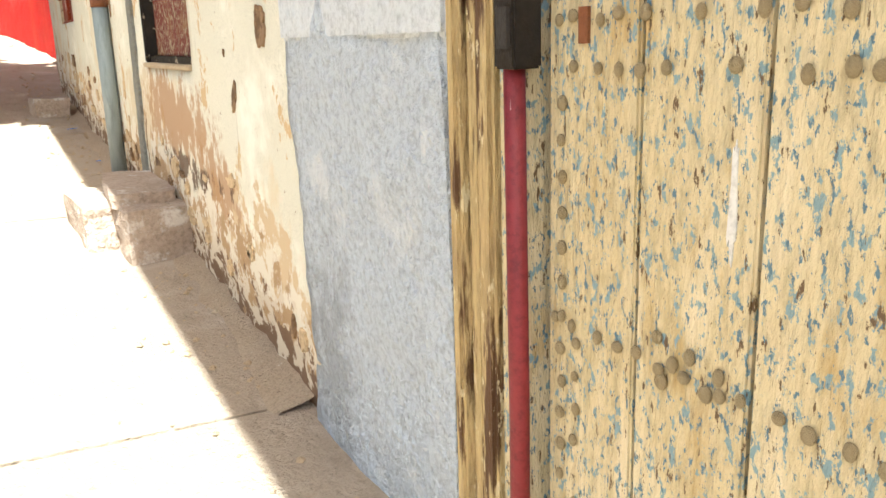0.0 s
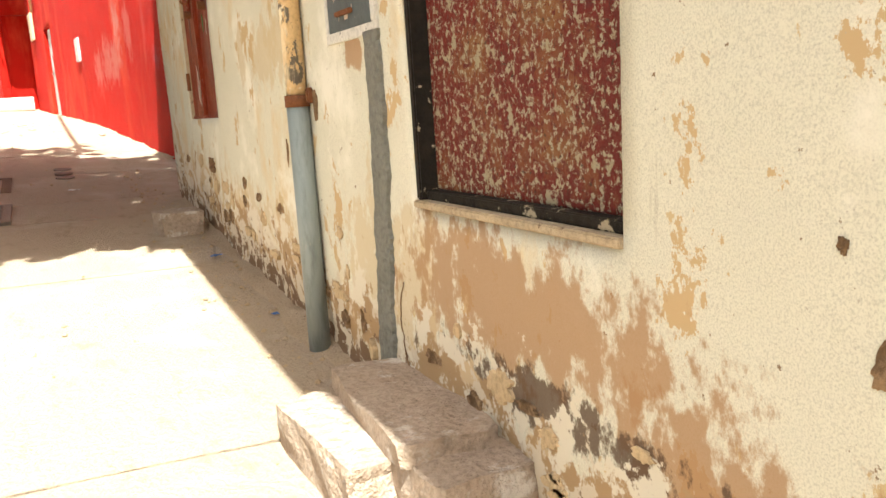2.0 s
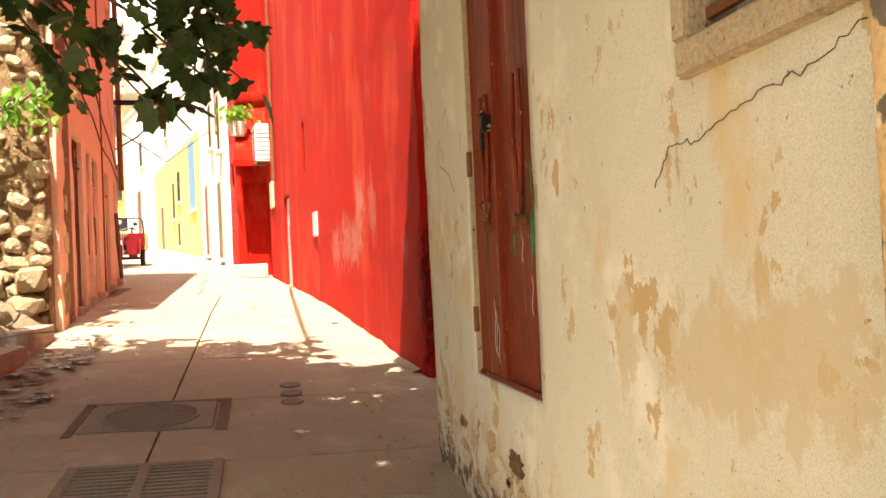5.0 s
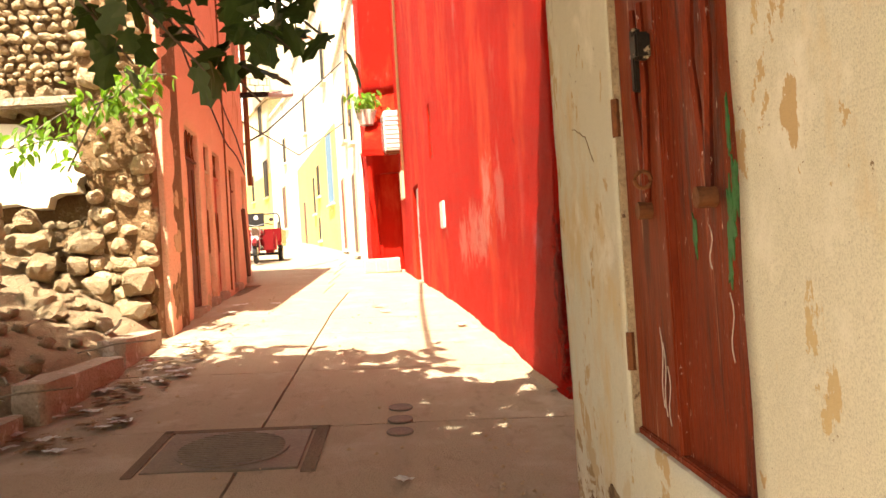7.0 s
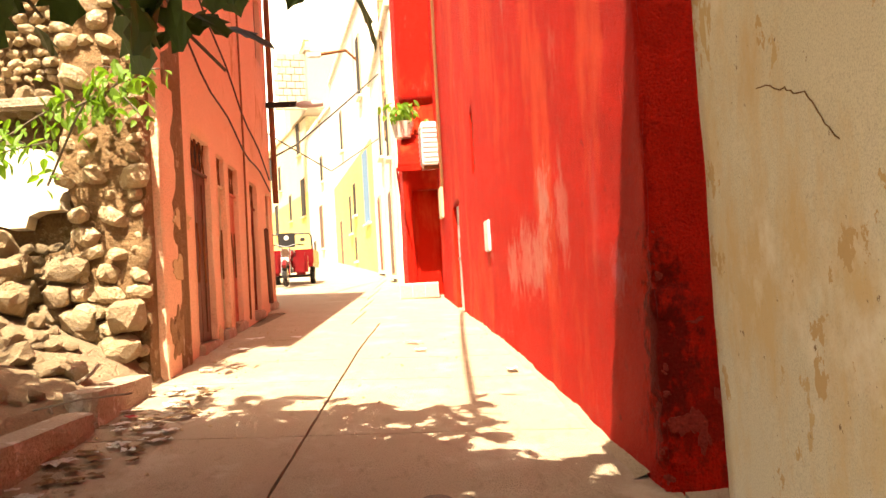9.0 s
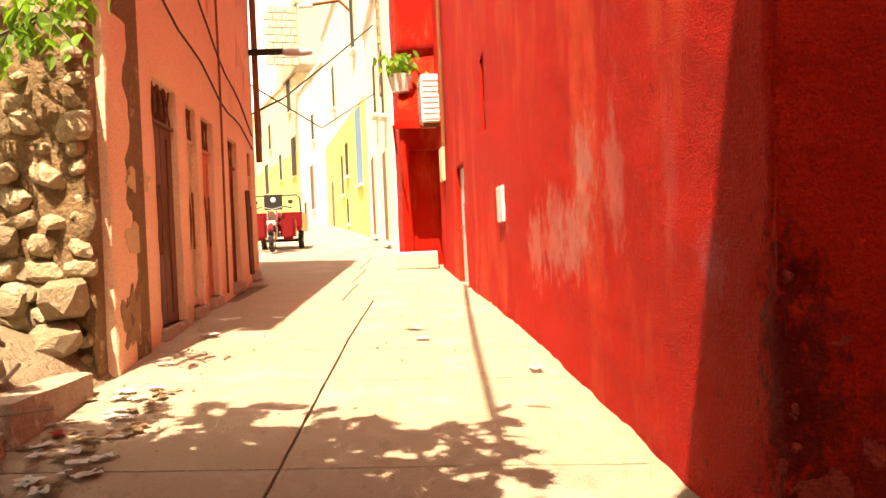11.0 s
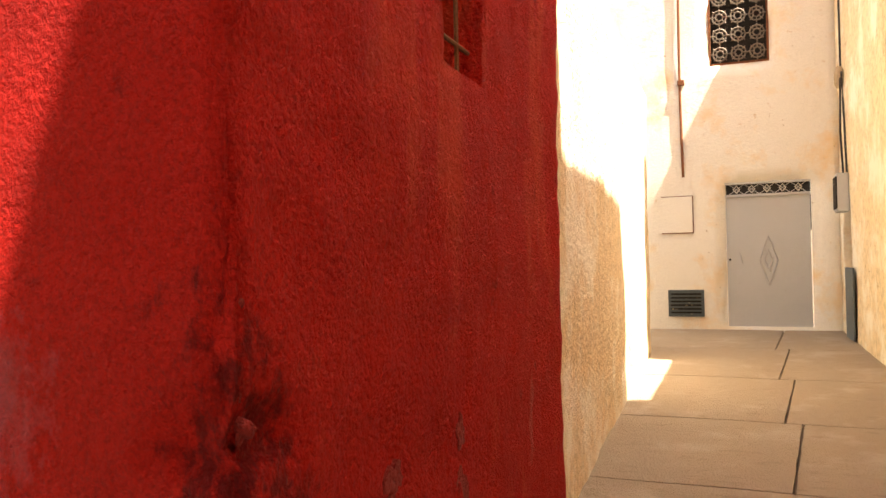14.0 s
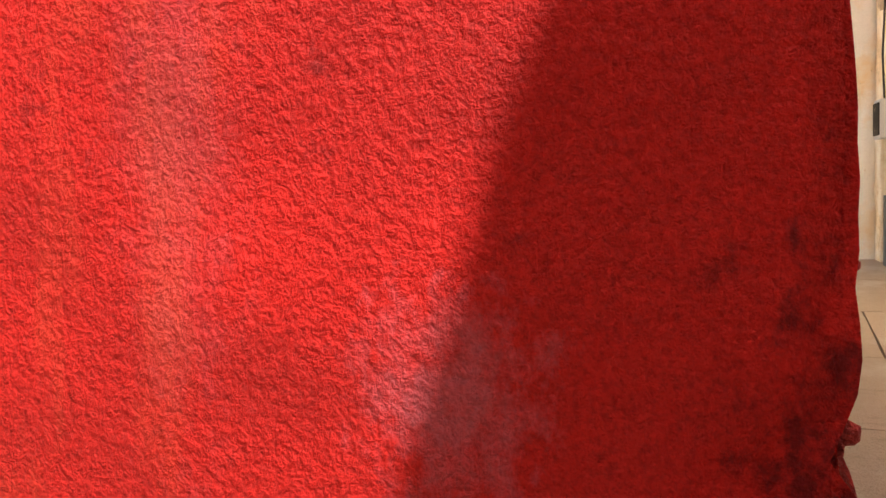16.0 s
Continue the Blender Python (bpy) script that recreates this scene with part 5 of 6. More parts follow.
def fig_tree():
    t = thing("fig_tree", -4.4, 13.4, 0.5, 0, "fig tree with dark lobed leaves hanging over the street", "tree")
    o = Vector((-4.4, 13.4, 0.5))
    trunk = tube([(0, 0, -0.4), (0.1, 0.05, 0.8), (0.3, 0.0, 1.6), (0.5, 0.1, 2.4)], 0.16, 10, None, 0.6)
    part("trunk", trunk, M_BARK, t)
    spots = []
    limbs = []
    for k in range(32):
        end = Vector((rl.uniform(-4.0, 1.2), rl.uniform(9.7, 15.6), rl.uniform(3.8, 4.6)))
        a = Vector((-3.9, 13.5, 2.9))
        mid = a.lerp(end, 0.5) + Vector((0, 0, 0.4))
        limbs.append([a - o, mid - o, end - o])
        for q in range(270):
            u = rl.uniform(0.25, 1.05)
            p = a.lerp(end, u) + Vector((rl.gauss(0, 0.35), rl.gauss(0, 0.35), 0.5 * math.sin(u * 3.1) + rl.gauss(0, 0.2)))
            if p.z > 3.5 and 9.6 < p.y < 15.8:
                spots.append(Matrix.Translation(-o) @ leaf_at(p, rl.uniform(0.18, 0.30)))
    # unseen dense roof of leaves over the street, added to cast its shade
    for k in range(14):
        end = Vector((rl.uniform(-1.2, 0.4), 9.2 + k * 0.40, rl.uniform(4.2, 4.5)))
        a = Vector((-3.9, 13.5, 2.9))
        limbs.append([a - o, a.lerp(end, 0.5) + Vector((0, 0, 0.5)) - o, end - o])
    for q in range(5400):
        x, y = rl.uniform(-4.6, 0.75), rl.uniform(8.7, 14.7)
        reach = 14.15 + 0.35 * noise.noise(Vector((x * 1.3, 0, 4))) - 0.10 * max(0.0, x + 1) ** 2 + (0.25 if x < -1.2 else 0.0)
        near = 9.35 + 0.5 * noise.noise(Vector((x * 1.1, 2, 1))) - 0.25 * x
        if near < y < reach:
            spots.append(Matrix.Translation(-o) @ leaf_at((x, y, rl.uniform(4.16, 4.6)), rl.uniform(0.20, 0.32)))
    # drooping boughs seen from the street
    ends = (((-1.25, 13.6, 2.75), 14), ((-1.0, 14.0, 2.35), 12), ((-0.75, 13.9, 2.5), 12), ((-0.55, 13.6, 2.2), 12), ((-0.35, 13.9, 2.10), 13), ((-0.15, 13.6, 2.28), 18), ((0.02, 13.9, 2.38), 18), ((0.12, 13.7, 2.55), 15), ((-0.3, 13.5, 2.6), 18), ((-0.1, 13.8, 2.75), 18), ((-0.9, 13.7, 2.85), 12))
    for e, n in ends:
        e = Vector(e)
        a = Vector((-2.6, 13.5, 3.5))
        line = [a, a.lerp(e, 0.4) + Vector((0, 0, 0.35)), a.lerp(e, 0.8) + Vector((0, 0, 0.22)), e]
        limbs.append([q - o for q in line])
        for q in range(n):
            u = rl.uniform(0.0, 1)
            p = line[2].lerp(e, u) + Vector((rl.gauss(0, 0.07), rl.gauss(0, 0.10), rl.gauss(0.02, 0.06)))
            spots.append(Matrix.Translation(-o) @ leaf_at(p, rl.uniform(0.11, 0.20)))
    for l in limbs:
        part("branch", tube(l, 0.022, 6, None, 0.25), M_BARK, t)
    join_leaves("crown", FIGLEAF, spots, t, M_FIG)


fig_tree()


def vine(x, y, z, pts, n, spread, size):
    v = thing("vine", x, y, z, 0, "light green climbing shoots on the ruined wall", "plant", "vines on the ruin")
    spots = []
    for line in pts:
        part("stem", tube(line, 0.012, 5, None, 0.5), M_BARK, v)
        for q in range(n):
            u = rl.random() * (len(line) - 1)
            i = min(int(u), len(line) - 2)
            p = Vector(line[i]).lerp(Vector(line[i + 1]), u - i) + Vector((rl.gauss(0, spread), rl.gauss(0, spread), rl.gauss(-0.02, spread)))
            spots.append(leaf_at(p, size * rl.uniform(0.7, 1.3)))
    join_leaves("leaves", VINELEAF, spots, v, M_VINE)


vine(-2.5, 18.2, 3.0, [[(-0.6, 0.2, -0.6), (-0.2, -0.1, -0.1), (0.1, -0.2, 0.3), (0.25, -0.3, 0.25)], [(-0.2, -0.1, 0.0), (0.2, -0.25, 0.1), (0.45, -0.4, -0.15)], [(-0.1, 0, 0), (0.3, -0.2, 0.25), (0.62, -0.4, 0.2)]], 42, 0.075, 0.13)
vine(-3.7, 18.2, 2.6, [[(-1.2, 0.3, 0.3), (-0.5, -0.1, 0.1), (0.2, -0.2, 0.0), (0.8, -0.2, 0.1)], [(-1.4, 0.1, 0.0), (-0.9, -0.2, -0.25), (-0.4, -0.3, -0.3)], [(0.2, -0.2, 0.0), (0.7, -0.2, 0.3), (1.0, -0.2, 0.45)]], 60, 0.09, 0.12)


# ---- far houses along the bend ----
def far_house(name, a, b, z0, z1, mat, wins, label, band=None, depth=5.0):
    """A house front from a to b; wins: (share along, z, width, height, material)."""
    a, b = Vector((*b, 0)), Vector((*a, 0))
    d = (b - a).normalized()
    L = (b - a).length
    h = thing(name, a.x, a.y, 0, math.degrees(math.atan2(d.y, d.x)), label, "house")
    part("wall", box(0, L, -depth, 0, z0, z1, 0.03), mat, h)
    part("parapet", box(-0.05, L + 0.05, -0.3, 0.08, z1, z1 + 0.25, 0.02), mat, h)
    if band:
        part("lower_wall", box(0.0, L, 0.0, 0.03, z0, band[0], 0.0), band[1], h)
    for s, z, w, hh, m in wins:
        x = (1 - s) * L
        wn_ = part("window", box(x - w / 2, x + w / 2, -0.02, 0.05, z, z + hh, 0.01), M_FRAMEG, h)
        part("pane", box(x - w / 2 + 0.06, x + w / 2 - 0.06, 0.05, 0.06, z + 0.06, z + hh - 0.06), m, wn_)
        part("sill", box(x - w / 2 - 0.08, x + w / 2 + 0.08, 0.0, 0.14, z - 0.08, z, 0.01), mat, h)
    return h


far_house("house", (-2.0, 39.0), (-0.78, 31.0), 0.6, 8.0, M_FARWHITE, ((0.75, 1.6, 0.9, 2.2, M_BROWNDOOR), (0.25, 1.8, 0.9, 2.3, M_CDOOR), (0.5, 5.0, 0.7, 1.4, M_DARK), (0.8, 4.6, 0.6, 1.6, M_DARK)), "peeling white and yellow house with a red door")
far_house("house", (-5.2, 53.0), (-2.05, 39.2), 0.6, 11.5, M_FARWHITE, ((0.88, 3.6, 1.5, 2.6, M_BLUE), (0.62, 4.2, 0.9, 1.3, M_DARK), (0.5, 3.6, 0.7, 1.6, M_DARK), (0.6, 2.4, 0.6, 1.0, M_DARK), (0.85, 8.2, 0.9, 2.2, M_DARK), (0.35, 7.4, 0.8, 1.8, M_DARK), (0.2, 2.3, 1.0, 2.2, M_BROWNDOOR)), "white house with a yellow lower storey and blue shutter", (6.3, M_FARYEL))
far_house("house", (-8.0, 62.0), (-5.2, 53.2), 0.6, 10.5, M_FARWHITE, ((0.5, 3.6, 1.1, 2.4, M_BROWNDOOR), (0.2, 3.0, 0.8, 1.2, M_DARK), (0.6, 7.2, 0.8, 1.4, M_DARK)), "tall sunlit white house")
far_house("house", (-17.0, 86.0), (-8.0, 62.3), 0.6, 12.0, M_FARCREAM, ((0.93, 6.0, 1.4, 2.4, M_DARK), (0.75, 6.1, 0.9, 1.8, M_DARK), (0.52, 5.6, 1.5, 2.2, M_DARK), (0.9, 10.0, 1.2, 2.2, M_DARK), (0.6, 8.6, 0.9, 1.8, M_DARK), (0.45, 9.8, 1.0, 1.9, M_DARK)), "yellow house with small dark windows", (7.4, M_FARYEL))
far_house("house", (-9.6, 66.0), (-7.4, 60.0), 12.0, 15.4, M_CINDER, (), "bare cinder block roof storey", None, 3.0)
far_house("house", (-14.5, 90.0), (-9.0, 70.0), 12.0, 19.0, M_FARCREAM, ((0.5, 15.0, 1.2, 2.2, M_DARK),), "pale upper house behind the roofs")
bl = thing("brick_pier", -1.0, 33.2, 5.2, 8, "bare brick pier rising above the white house", "brick pier", "", "structure")
part("core", box(-0.17, 0.17, -0.25, 0.25, 0, 6.0), M_JOINT, bl)
for k in range(30):
    for j in range(2):
        part("brick", box(-0.19 + j * 0.19 + (k % 2) * 0.03, -0.02 + j * 0.19 + (k % 2) * 0.03, -0.28, -0.2, k * 0.2 + 0.012, k * 0.2 + 0.188, 0.0), M_BRICK, bl)
ck = thing("block_wall", -8.2, 60.4, 12.0, 18, "bare cinder block parapet", "block wall", "", "structure")
for k in range(8):
    for j in range(5):
        part("cinder_block", box(-1.2 + j * 0.5 + (k % 2) * 0.2, -0.73 + j * 0.5 + (k % 2) * 0.2, -0.2, 0.1, k * 0.42, k * 0.42 + 0.39, 0.02), M_CINDER, ck)
fp = thing("flower_basket", -0.42, 27.4, 4.35, 0, "round hanging basket with green plants", "plant pot")
part("basket", tube([(0, 0, -0.15), (0, 0, 0.15)], 0.15, 12, None, 1.5), M_WHITEP, fp)
join_leaves("leaves", VINELEAF, [leaf_at((rl.gauss(0, 0.16), rl.gauss(0, 0.16), 0.2 + rl.uniform(0, 0.35)), 0.2) for q in range(60)], fp, M_VINE)
lp = thing("street_lamp", -2.4, 41.5, 4.0, 0, "thin street lamp arm on the white house", "street lamp")
part("arm", tube([(0, 0, 0), (-0.1, 0, 5.5), (-0.6, 0, 6.0), (-1.6, 0, 5.9)], 0.06, 6), M_RUST, lp)
part("head", box(-2.0, -1.5, -0.12, 0.12, 5.8, 5.95, 0.03), M_GMETAL, lp)
oc = thing("overhead_cable", -3.0, 26.0, 0, 0, "black cable spanning the street", "cable")
part("line", tube([(0.0, 0, 3.6), (0.4, 2, 4.3), (0.9, 5, 5.6), (1.6, 9, 7.4)], 0.02, 5), M_CABLE, oc)
part("line", tube([(0.2, 0, 4.2), (0.8, 4, 4.0), (1.6, 9, 5.6)], 0.014, 5), M_CABLE, oc)
# overhead line out of view, added for the narrow shadow on the slabs
sc = thing("shadow_cable", 0.0, 0.0, 0.0, 0, "unseen cable added to cast a thin shadow along the street", "cable")
part("line", tube([(-0.25, 13.6 + q * 0.8, 6.6 + 0.07 * q - 0.25 * math.sin(q * 0.35)) for q in range(10)], 0.03, 6), M_CABLE, sc)
rp2 = thing("wall_wire", red_x(25.6) - 0.05, 25.6, 0, 0, "dark wires up the red wall", "cable")
part("line", tube([(0, 0, 3.0), (0.0, 0.05, 4.5), (0.02, 0.0, 8.8)], 0.03, 6), M_RUST, rp2)


# ---- cargo tricycle ----
def tricycle():
    t = thing("cargo_tricycle", -3.72, 32.6, ground_z(-2.5, 32.6), 4, "red three-wheeled cargo motorcycle parked in the street", "tricycle")

    def wheel(x, y, r, w):
        bm = bmesh.new()
        wh = part("wheel", tube([(x - w / 2, y, r), (x - w * 0.3, y, r), (x + w * 0.3, y, r), (x + w / 2, y, r)], r * 0.62, 18, bm), M_CHROME, t)
        part("tyre", tube([(x + 0.0, y + math.cos(a) * r * 0.8, r + math.sin(a) * r * 0.8) for a in (k * math.pi / 12 for k in range(25))], r * 0.2, 8), M_RUBBER, wh)
    wheel(0.0, -1.1, 0.29, 0.10)
    wheel(-0.46, 1.0, 0.29, 0.14)
    wheel(0.46, 1.0, 0.29, 0.14)
    for s in (-1, 1):
        part("fork", tube([(s * 0.09, -1.1, 0.29), (s * 0.09, -0.85, 0.95)], 0.028, 8), M_CHROME, t)
        part("leg_shield", box(min(s * 0.14, s * 0.5), max(s * 0.14, s * 0.5), -0.72, -0.45, 0.28, 0.82, 0.07), M_MOTORED, t, "glossy red leg shield")
        part("handlebar", tube([(0, -0.8, 0.98), (s * 0.25, -0.75, 1.05), (s * 0.42, -0.6, 1.02)], 0.018, 6), M_BLACKPL, t)
        part("mirror", rock((0.12, 0.04, 0.1), 3, 2, 0.1), M_BLACKPL, t).location = (s * 0.40, -0.66, 1.16)
        part("bed_side", box(s * 0.56 - 0.02, s * 0.56 + 0.02, 0.1, 1.7, 0.58, 0.95, 0.01), M_MOTORED, t)
    part("mudguard", tube([(0, -1.1 + math.cos(a) * 0.34, 0.29 + math.sin(a) * 0.34) for a in (0.4 + k * 0.3 for k in range(8))], 0.06, 8), M_MOTORED, t)
    part("headlight", tube([(0, -1.0, 0.84), (0, -0.88, 0.84)], 0.10, 16), M_CHROME, t, "round chrome headlight")
    part("number_plate", box(-0.09, 0.09, -1.18, -1.16, 0.62, 0.72), M_WHITEP, t)
    part("windscreen_panel", box(-0.21, 0.21, -0.62, -0.58, 0.98, 1.34, 0.01), M_BLACKPL, t, "black panel behind the handlebar")
    part("emblem", tube([(0, -0.625, 1.22), (0, -0.632, 1.22)], 0.06, 16), M_GMETAL, t)
    part("tank", rock((0.34, 0.7, 0.3), 6, 3, 0.1), M_MOTORED, t, "", True).location = (0, -0.3, 0.8)
    part("seat", box(-0.18, 0.18, -0.1, 0.35, 0.72, 0.84, 0.04), M_BLACKPL, t)
    part("bed_floor", box(-0.56, 0.56, 0.1, 1.7, 0.5, 0.58), M_MOTORED, t)
    part("bed_front", box(-0.56, 0.56, 0.08, 0.12, 0.58, 0.95, 0.01), M_MOTORED, t)
    part("canopy_rail", tube([(-0.56, 0.12, 0.9), (-0.54, 0.12, 1.28), (-0.48, 0.12, 1.36), (0.48, 0.12, 1.36), (0.54, 0.12, 1.28), (0.56, 0.12, 0.9)], 0.022, 8), M_BLACKPL, t)
    part("axle", tube([(-0.46, 1.0, 0.29), (0.46, 1.0, 0.29)], 0.04, 8), M_BLACKPL, t)
    part("frame_tube", tube([(0, -0.7, 0.7), (0, 0.0, 0.4), (0, 1.2, 0.45)], 0.05, 8), M_BLACKPL, t)


tricycle()


# ---- covers in the street ----
def tilt_at(x, y):
    return pose(x, y, ground_z(x, y), math.degrees(math.atan(0.089)), math.degrees(math.atan(0.028)), 0)


mh = thing("manhole_cover", 0, 0, 0, 0, "square cast iron manhole cover with a round lid", "manhole cover")
mh.matrix_world = tilt_at(-0.74, 14.55)
part("frame", box(-0.42, 0.42, -0.36, 0.36, -0.03, 0.010, 0.004), M_CAST, mh)
part("lid", tube([(0, 0, -0.01), (0, 0, 0.018)], 0.325, 40), M_CAST, mh)
for k in range(-8, 9):
    w = math.sqrt(max(0.0, 0.30 ** 2 - (k * 0.036) ** 2))
    if w > 0.04:
        part("ridge", box(-w, w, k * 0.036 - 0.007, k * 0.036 + 0.007, 0.018, 0.025), M_CAST, mh)
for x0, x1, y0, y1 in ((-0.50, -0.44, -0.42, 0.42), (0.44, 0.52, -0.42, 0.42), (-0.50, 0.52, 0.38, 0.44)):
    part("rim", box(x0, x1, y0, y1, -0.03, 0.006), M_JOINT, mh)
gr = thing("drain_grate", 0, 0, 0, 0, "slotted cast iron street drain", "drain")
gr.matrix_world = tilt_at(-0.63, 13.1)
part("pit", box(-0.38, 0.38, -0.34, 0.34, -0.03, 0.004), M_DARK, gr)
for x0, x1, y0, y1 in ((-0.42, -0.36, -0.37, 0.37), (0.36, 0.42, -0.37, 0.37), (-0.36, 0.36, 0.31, 0.37), (-0.36, 0.36, -0.37, -0.31), (-0.03, 0.03, -0.31, 0.31)):
    part("rim", box(x0, x1, y0, y1, -0.02, 0.018, 0.003), M_CAST, gr)
for k in range(11):
    y = -0.285 + k * 0.057
    for x0, x1 in ((-0.36, -0.03), (0.03, 0.36)):
        part("bar", box(x0, x1, y - 0.014, y + 0.014, -0.02, 0.015), M_CAST, gr)
for y in (15.33, 15.04, 14.77):
    cv = thing("valve_cover", 0, 0, 0, 0, "small round iron valve cover in the concrete", "valve cover", "valve covers")
    cv.matrix_world = tilt_at(0.22, y)
    part("lid", tube([(0, 0, -0.01), (0, 0, 0.012)], 0.075, 20), M_CAST, cv)
    part("ring", tube([(0.075 * math.cos(a), 0.075 * math.sin(a), 0.006) for a in (q * math.pi / 10 for q in range(21))], 0.009, 6), M_CAST, cv)

# ---- litter and pebbles ----
rg2 = random.Random(17)


def scrap(x, y, s, mat, name, label, cat, z=None):
    bm = bmesh.new()
    n = 5
    vs = [[bm.verts.new(((i / (n - 1) - 0.5) * s * 1.5, (j / (n - 1) - 0.5) * s, 0.012 + s * 0.18 * (1 + noise.noise(Vector((i * 0.9 + x * 9, j * 0.9 + y * 5, 0)))))) for j in range(n)] for i in range(n)]
    for i in range(n - 1):
        for j in range(n - 1):
            bm.faces.new((vs[i][j], vs[i + 1][j], vs[i + 1][j + 1], vs[i][j + 1]))
    bmesh.ops.solidify(bm, geom=bm.faces[:], thickness=0.003)
    ob = link_mesh(name, bm, mat)
    ob.matrix_world = pose(x, y, ground_z(x, y) if z is None else z, 0, 0, rg2.uniform(0, 180))
    tagged(ob, label, cat)


for x, y, s in ((0.84, 18.55, 0.09), (-0.1, 20.2, 0.11), (0.0, 19.7, 0.08), (-1.95, 20.9, 0.13), (-1.9, 20.0, 0.12), (-1.5, 21.0, 0.09), (0.25, 13.9, 0.07), (-1.95, 18.9, 0.08), (-1.9, 15.5, 0.1), (-2.0, 16.1, 0.12)):
    scrap(x, y, s, M_PAPER, "paper_scrap", "crumpled white paper scrap on the street", "litter")
scrap(-2.0, 17.2, 0.07, M_LITRED, "plastic_scrap", "red plastic scrap on the debris", "litter")
scrap(0.87, 11.15, 0.05, M_LITBLUE, "plastic_wrapper", "blue and white plastic wrapper by the wall foot", "litter")
scrap(0.9, 9.95, 0.03, M_LITBLUE, "plastic_wrapper", "small blue plastic wrapper by the wall foot", "litter")
for i in range(120):
    x, y = -1.55 - abs(rg2.gauss(0.1, 0.35)), rg2.uniform(14.6, 18.2)
    mt, nm, lb = rg2.choice(((M_PAPER, "paper_scrap", "dirty white paper scrap on the debris"), (M_PAPER, "paper_scrap", "dirty white paper scrap on the debris"), (M_LITBROWN, "dry_leaf", "dry brown leaf on the debris"), (M_LITBROWN, "dry_leaf", "dry brown leaf on the debris"), (M_LITBROWN, "dry_leaf", "dry brown leaf on the debris")))
    scrap(x, y, rg2.uniform(0.03, 0.09), mt, nm, lb, "litter", mound_z(x, y) + 0.02 if x < -2.2 else None)
pb = thing("pebbles", 0, 9, 0, 0, "small loose pebbles and grit on the concrete", "pebbles", "", "stuff")
vv, ff = [], []
for i in range(900):
    if i < 500:
        y = rg2.uniform(5, 15)
        x = 0.95 - abs(rg2.gauss(0, 0.15)) if rg2.random() < 0.7 else rg2.uniform(-1.2, 0.9)
    else:
        y = rg2.uniform(14, 22)
        x = rg2.uniform(-2.1, 0.9) if rg2.random() < 0.4 else -1.9 + rg2.gauss(0, 0.25)
    s = rg2.choice((0.005, 0.006, 0.008, 0.01, 0.016))
    z = ground_z(x, y) + s * 0.4
    k = len(vv)
    vv += [(x + s * dx, y - 9 + s * dy, z + s * dz * 0.7) for dx, dy, dz in ((1, 0.2, 0), (-0.3, 1, 0.1), (-0.9, -0.3, 0), (0.2, -1, -0.1), (0.1, 0, 1), (0, 0.1, -0.9))]
    ff += [tuple(k + q for q in f) for f in ((0, 1, 4), (1, 2, 4), (2, 3, 4), (3, 0, 4), (1, 0, 5), (2, 1, 5), (3, 2, 5), (0, 3, 5))]
me = bpy.data.meshes.new("grit")
me.from_pydata(vv, [], ff)
me.materials.append(M_STONE)
go = new("grit", me)
go.parent = pb



def dirt_drift(fx, y0, y1, width, label):
    """A low, uneven bank of dust and sand against a wall's foot; fx gives the wall's x."""
    bm = bmesh.new()
    rows = []
    n = round((y1 - y0) / 0.06)
    for i in range(n + 1):
        y = y0 + (y1 - y0) * i / n
        k = 0.5 + 0.5 * noise.noise(Vector((y * 1.3, width * 7, 2))) + 0.35 * noise.noise(Vector((y * 5.1, 3, width)))
        w, h = width * max(0.15, k + 0.2), 0.055 * max(0.05, k)
        row = []
        for q in range(6):
            u = q / 5
            x = fx(y) + 0.03 - (w + 0.03) * u
            row.append(bm.verts.new((x, y, ground_z(min(x, 1.2), y) + 0.004 + h * (1 - u) ** 1.6 + 0.006 * noise.noise(Vector((x * 22, y * 22, 0))) * (1 - u) - (0.012 if q == 5 else 0))))
        rows.append(row)
    for r0, r1 in zip(rows, rows[1:]):
        for q in range(5):
            bm.faces.new((r0[q], r0[q + 1], r1[q + 1], r1[q])).smooth = True
    bmesh.ops.recalc_face_normals(bm, faces=bm.faces[:])
    tagged(link_mesh("dirt_drift", bm, M_DUST), label, "dirt", "", "structure")


dirt_drift(lambda y: 1.0, 6.4, 13.1, 0.13, "dusty earth banked against the cream wall's foot")
dirt_drift(red_x, 15.6, 23.6, 0.10, "dusty earth banked against the red wall's foot")

# ---- street slabs ----
street = thing("pavement", 0, 12, 0, 0, "worn dusty concrete street slabs with dark joints", "pavement", "", "structure")


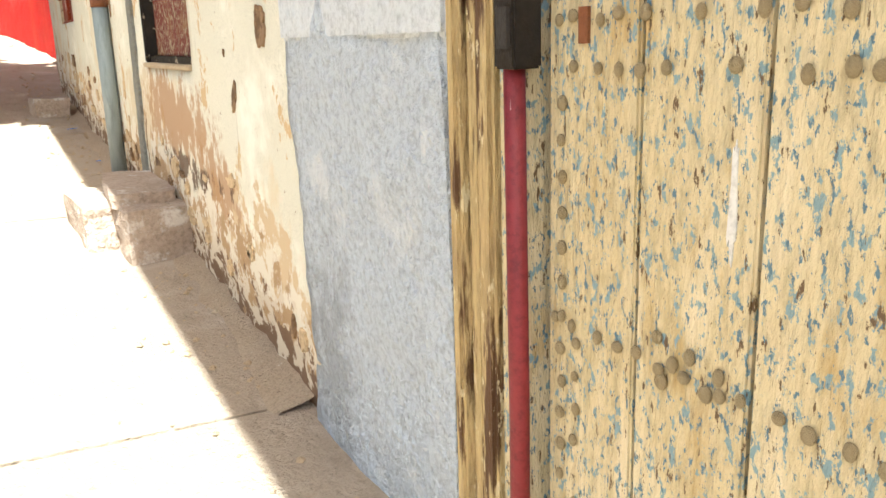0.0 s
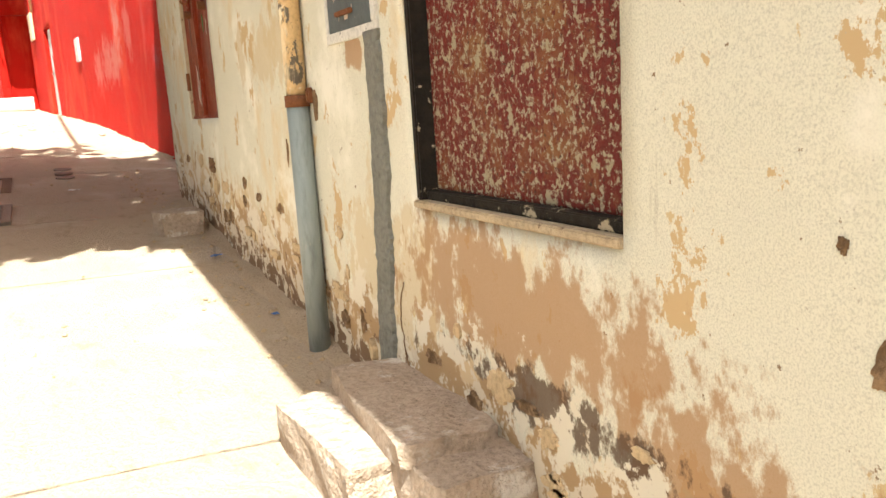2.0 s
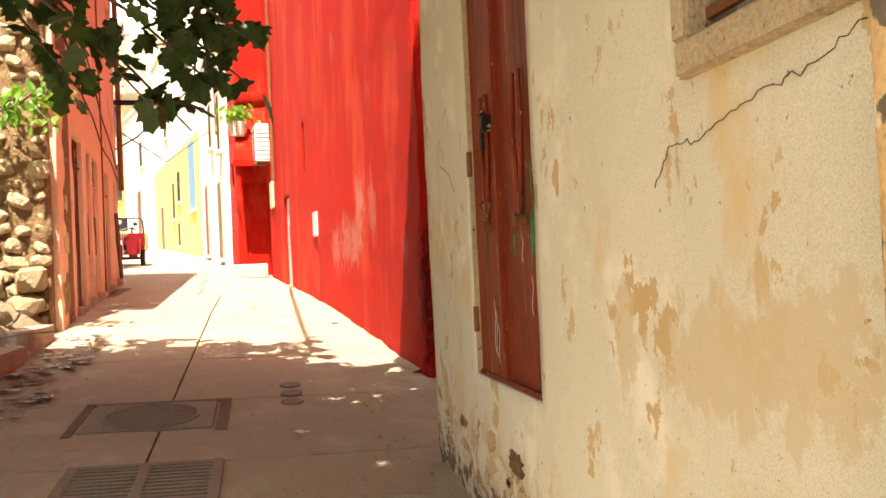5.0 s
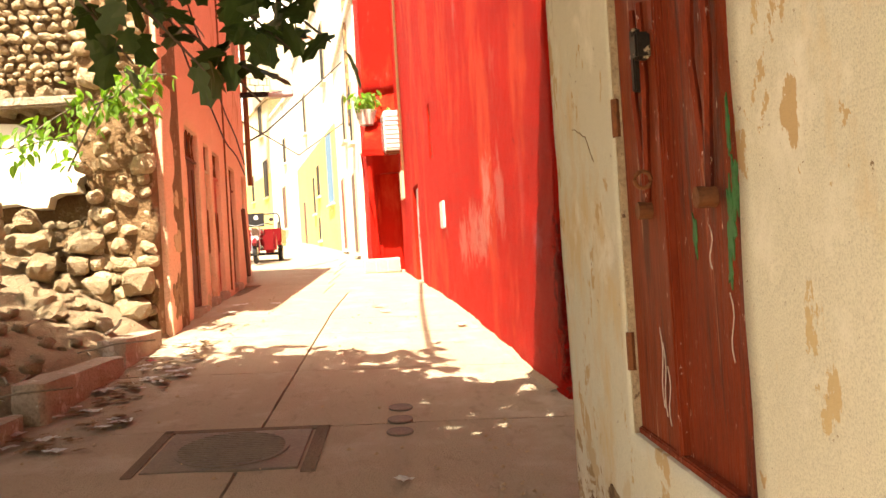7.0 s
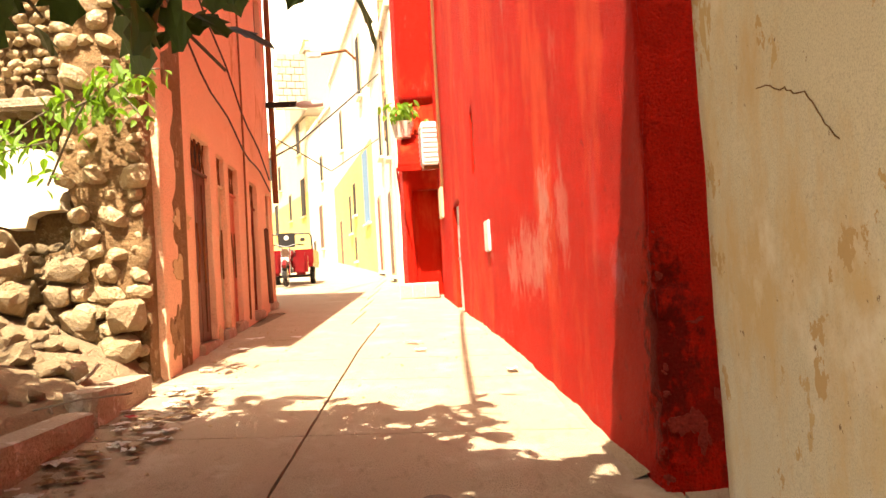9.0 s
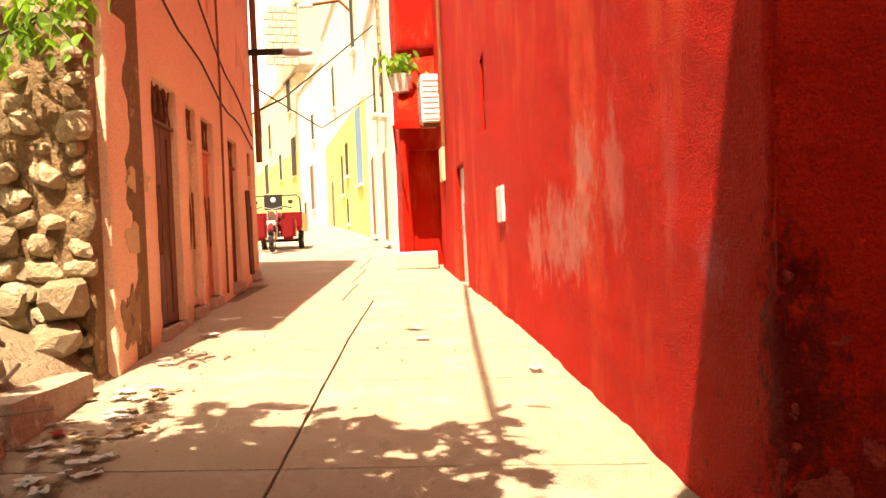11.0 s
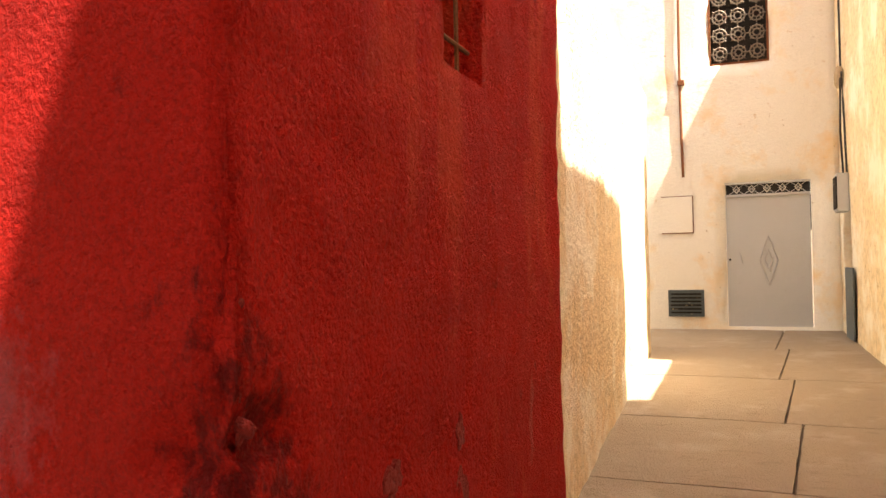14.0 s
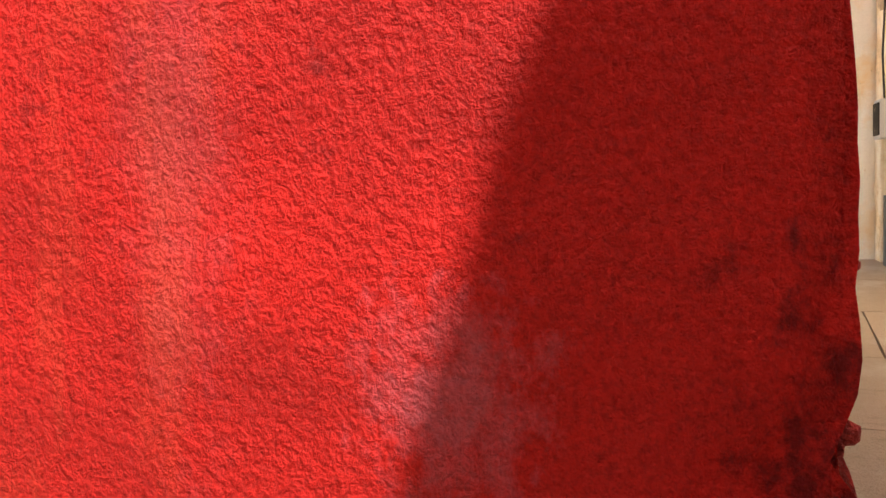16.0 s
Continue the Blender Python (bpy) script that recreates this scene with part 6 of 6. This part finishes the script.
def slab(x0, x1, y0, y1, parent, ox, oy):
    nx, ny = max(2, round((x1 - x0) / 0.22)), max(2, round((y1 - y0) / 0.22))
    bm = bmesh.new()
    g = 0.009
    rows = []
    for i in range(nx + 1):
        row = []
        for j in range(ny + 1):
            x = x0 + g + (x1 - x0 - 2 * g) * i / nx
            y = y0 + g + (y1 - y0 - 2 * g) * j / ny
            if i in (0, nx):
                x += 0.007 * noise.noise(Vector((x0 * 3, y * 5, 1)))
            if j in (0, ny):
                y += 0.009 * noise.noise(Vector((x * 4, y0 * 3, 2)))
            edge = i in (0, nx) or j in (0, ny)
            z = ground_z(x, y) + 0.006 * noise.noise(Vector((x, y, 0)) * 1.5) - (0.006 if edge else 0)
            row.append(bm.verts.new((x - ox, y - oy, z)))
        rows.append(row)
    for i in range(nx):
        for j in range(ny):
            bm.faces.new((rows[i][j], rows[i + 1][j], rows[i + 1][j + 1], rows[i][j + 1]))
    rim = [rows[i][0] for i in range(nx + 1)] + [rows[nx][j] for j in range(1, ny + 1)] + [rows[i][ny] for i in range(nx - 1, -1, -1)] + [rows[0][j] for j in range(ny - 1, 0, -1)]
    lo = [bm.verts.new(v.co - Vector((0, 0, 0.05))) for v in rim]
    for k in range(len(rim)):
        q = (k + 1) % len(rim)
        bm.faces.new((rim[q], rim[k], lo[k], lo[q]))
    part("slab", bm, M_CONC, parent)


YS = [-2.0, 2.0, 4.2, 6.45, 8.75, 11.05, 12.72, 13.50, 15.0, 16.65, 18.4, 19.42, 20.95, 22.6, 24.6, 27.0, 30.0, 34.0, 39.0, 46.0, 55.0, 66.0, 80.0]
for y0, y1 in zip(YS, YS[1:]):
    right = 1.15 if y1 < 13.0 else 1.45
    if y1 < 12.8:
        cols = [(-4.9, -2.2), (-2.2, right)] if y1 < 11 else [(-4.9, -2.2), (-2.2, -0.65), (-0.65, right)]
    elif y0 < 22:
        cols = [(-2.6, -0.65), (-0.65, right)]
    else:
        cols = [(-0.35 * (y0 - 16), -1.0 - 0.05 * (y0 - 22)), (-1.0 - 0.05 * (y0 - 22), right + 0.6)]
    for x0, x1 in cols:
        slab(x0, x1, y0, y1, street, 0, 12)
alley = thing("alley_pavement", 7, 15, 0, 0, "worn concrete alley slabs with a long middle joint", "pavement", "", "structure")
XS = [1.45, 3.2, 5.2, 7.0, 9.0, 11.2, 13.4]
for x0, x1 in zip(XS, XS[1:]):
    m = 14.42 + 0.07 * (x0 - 1.45)
    slab(x0, x1, 12.9, m, alley, 7, 15)
    slab(x0, x1, m, 17.2 if x0 < 9 else 19.6, alley, 7, 15)
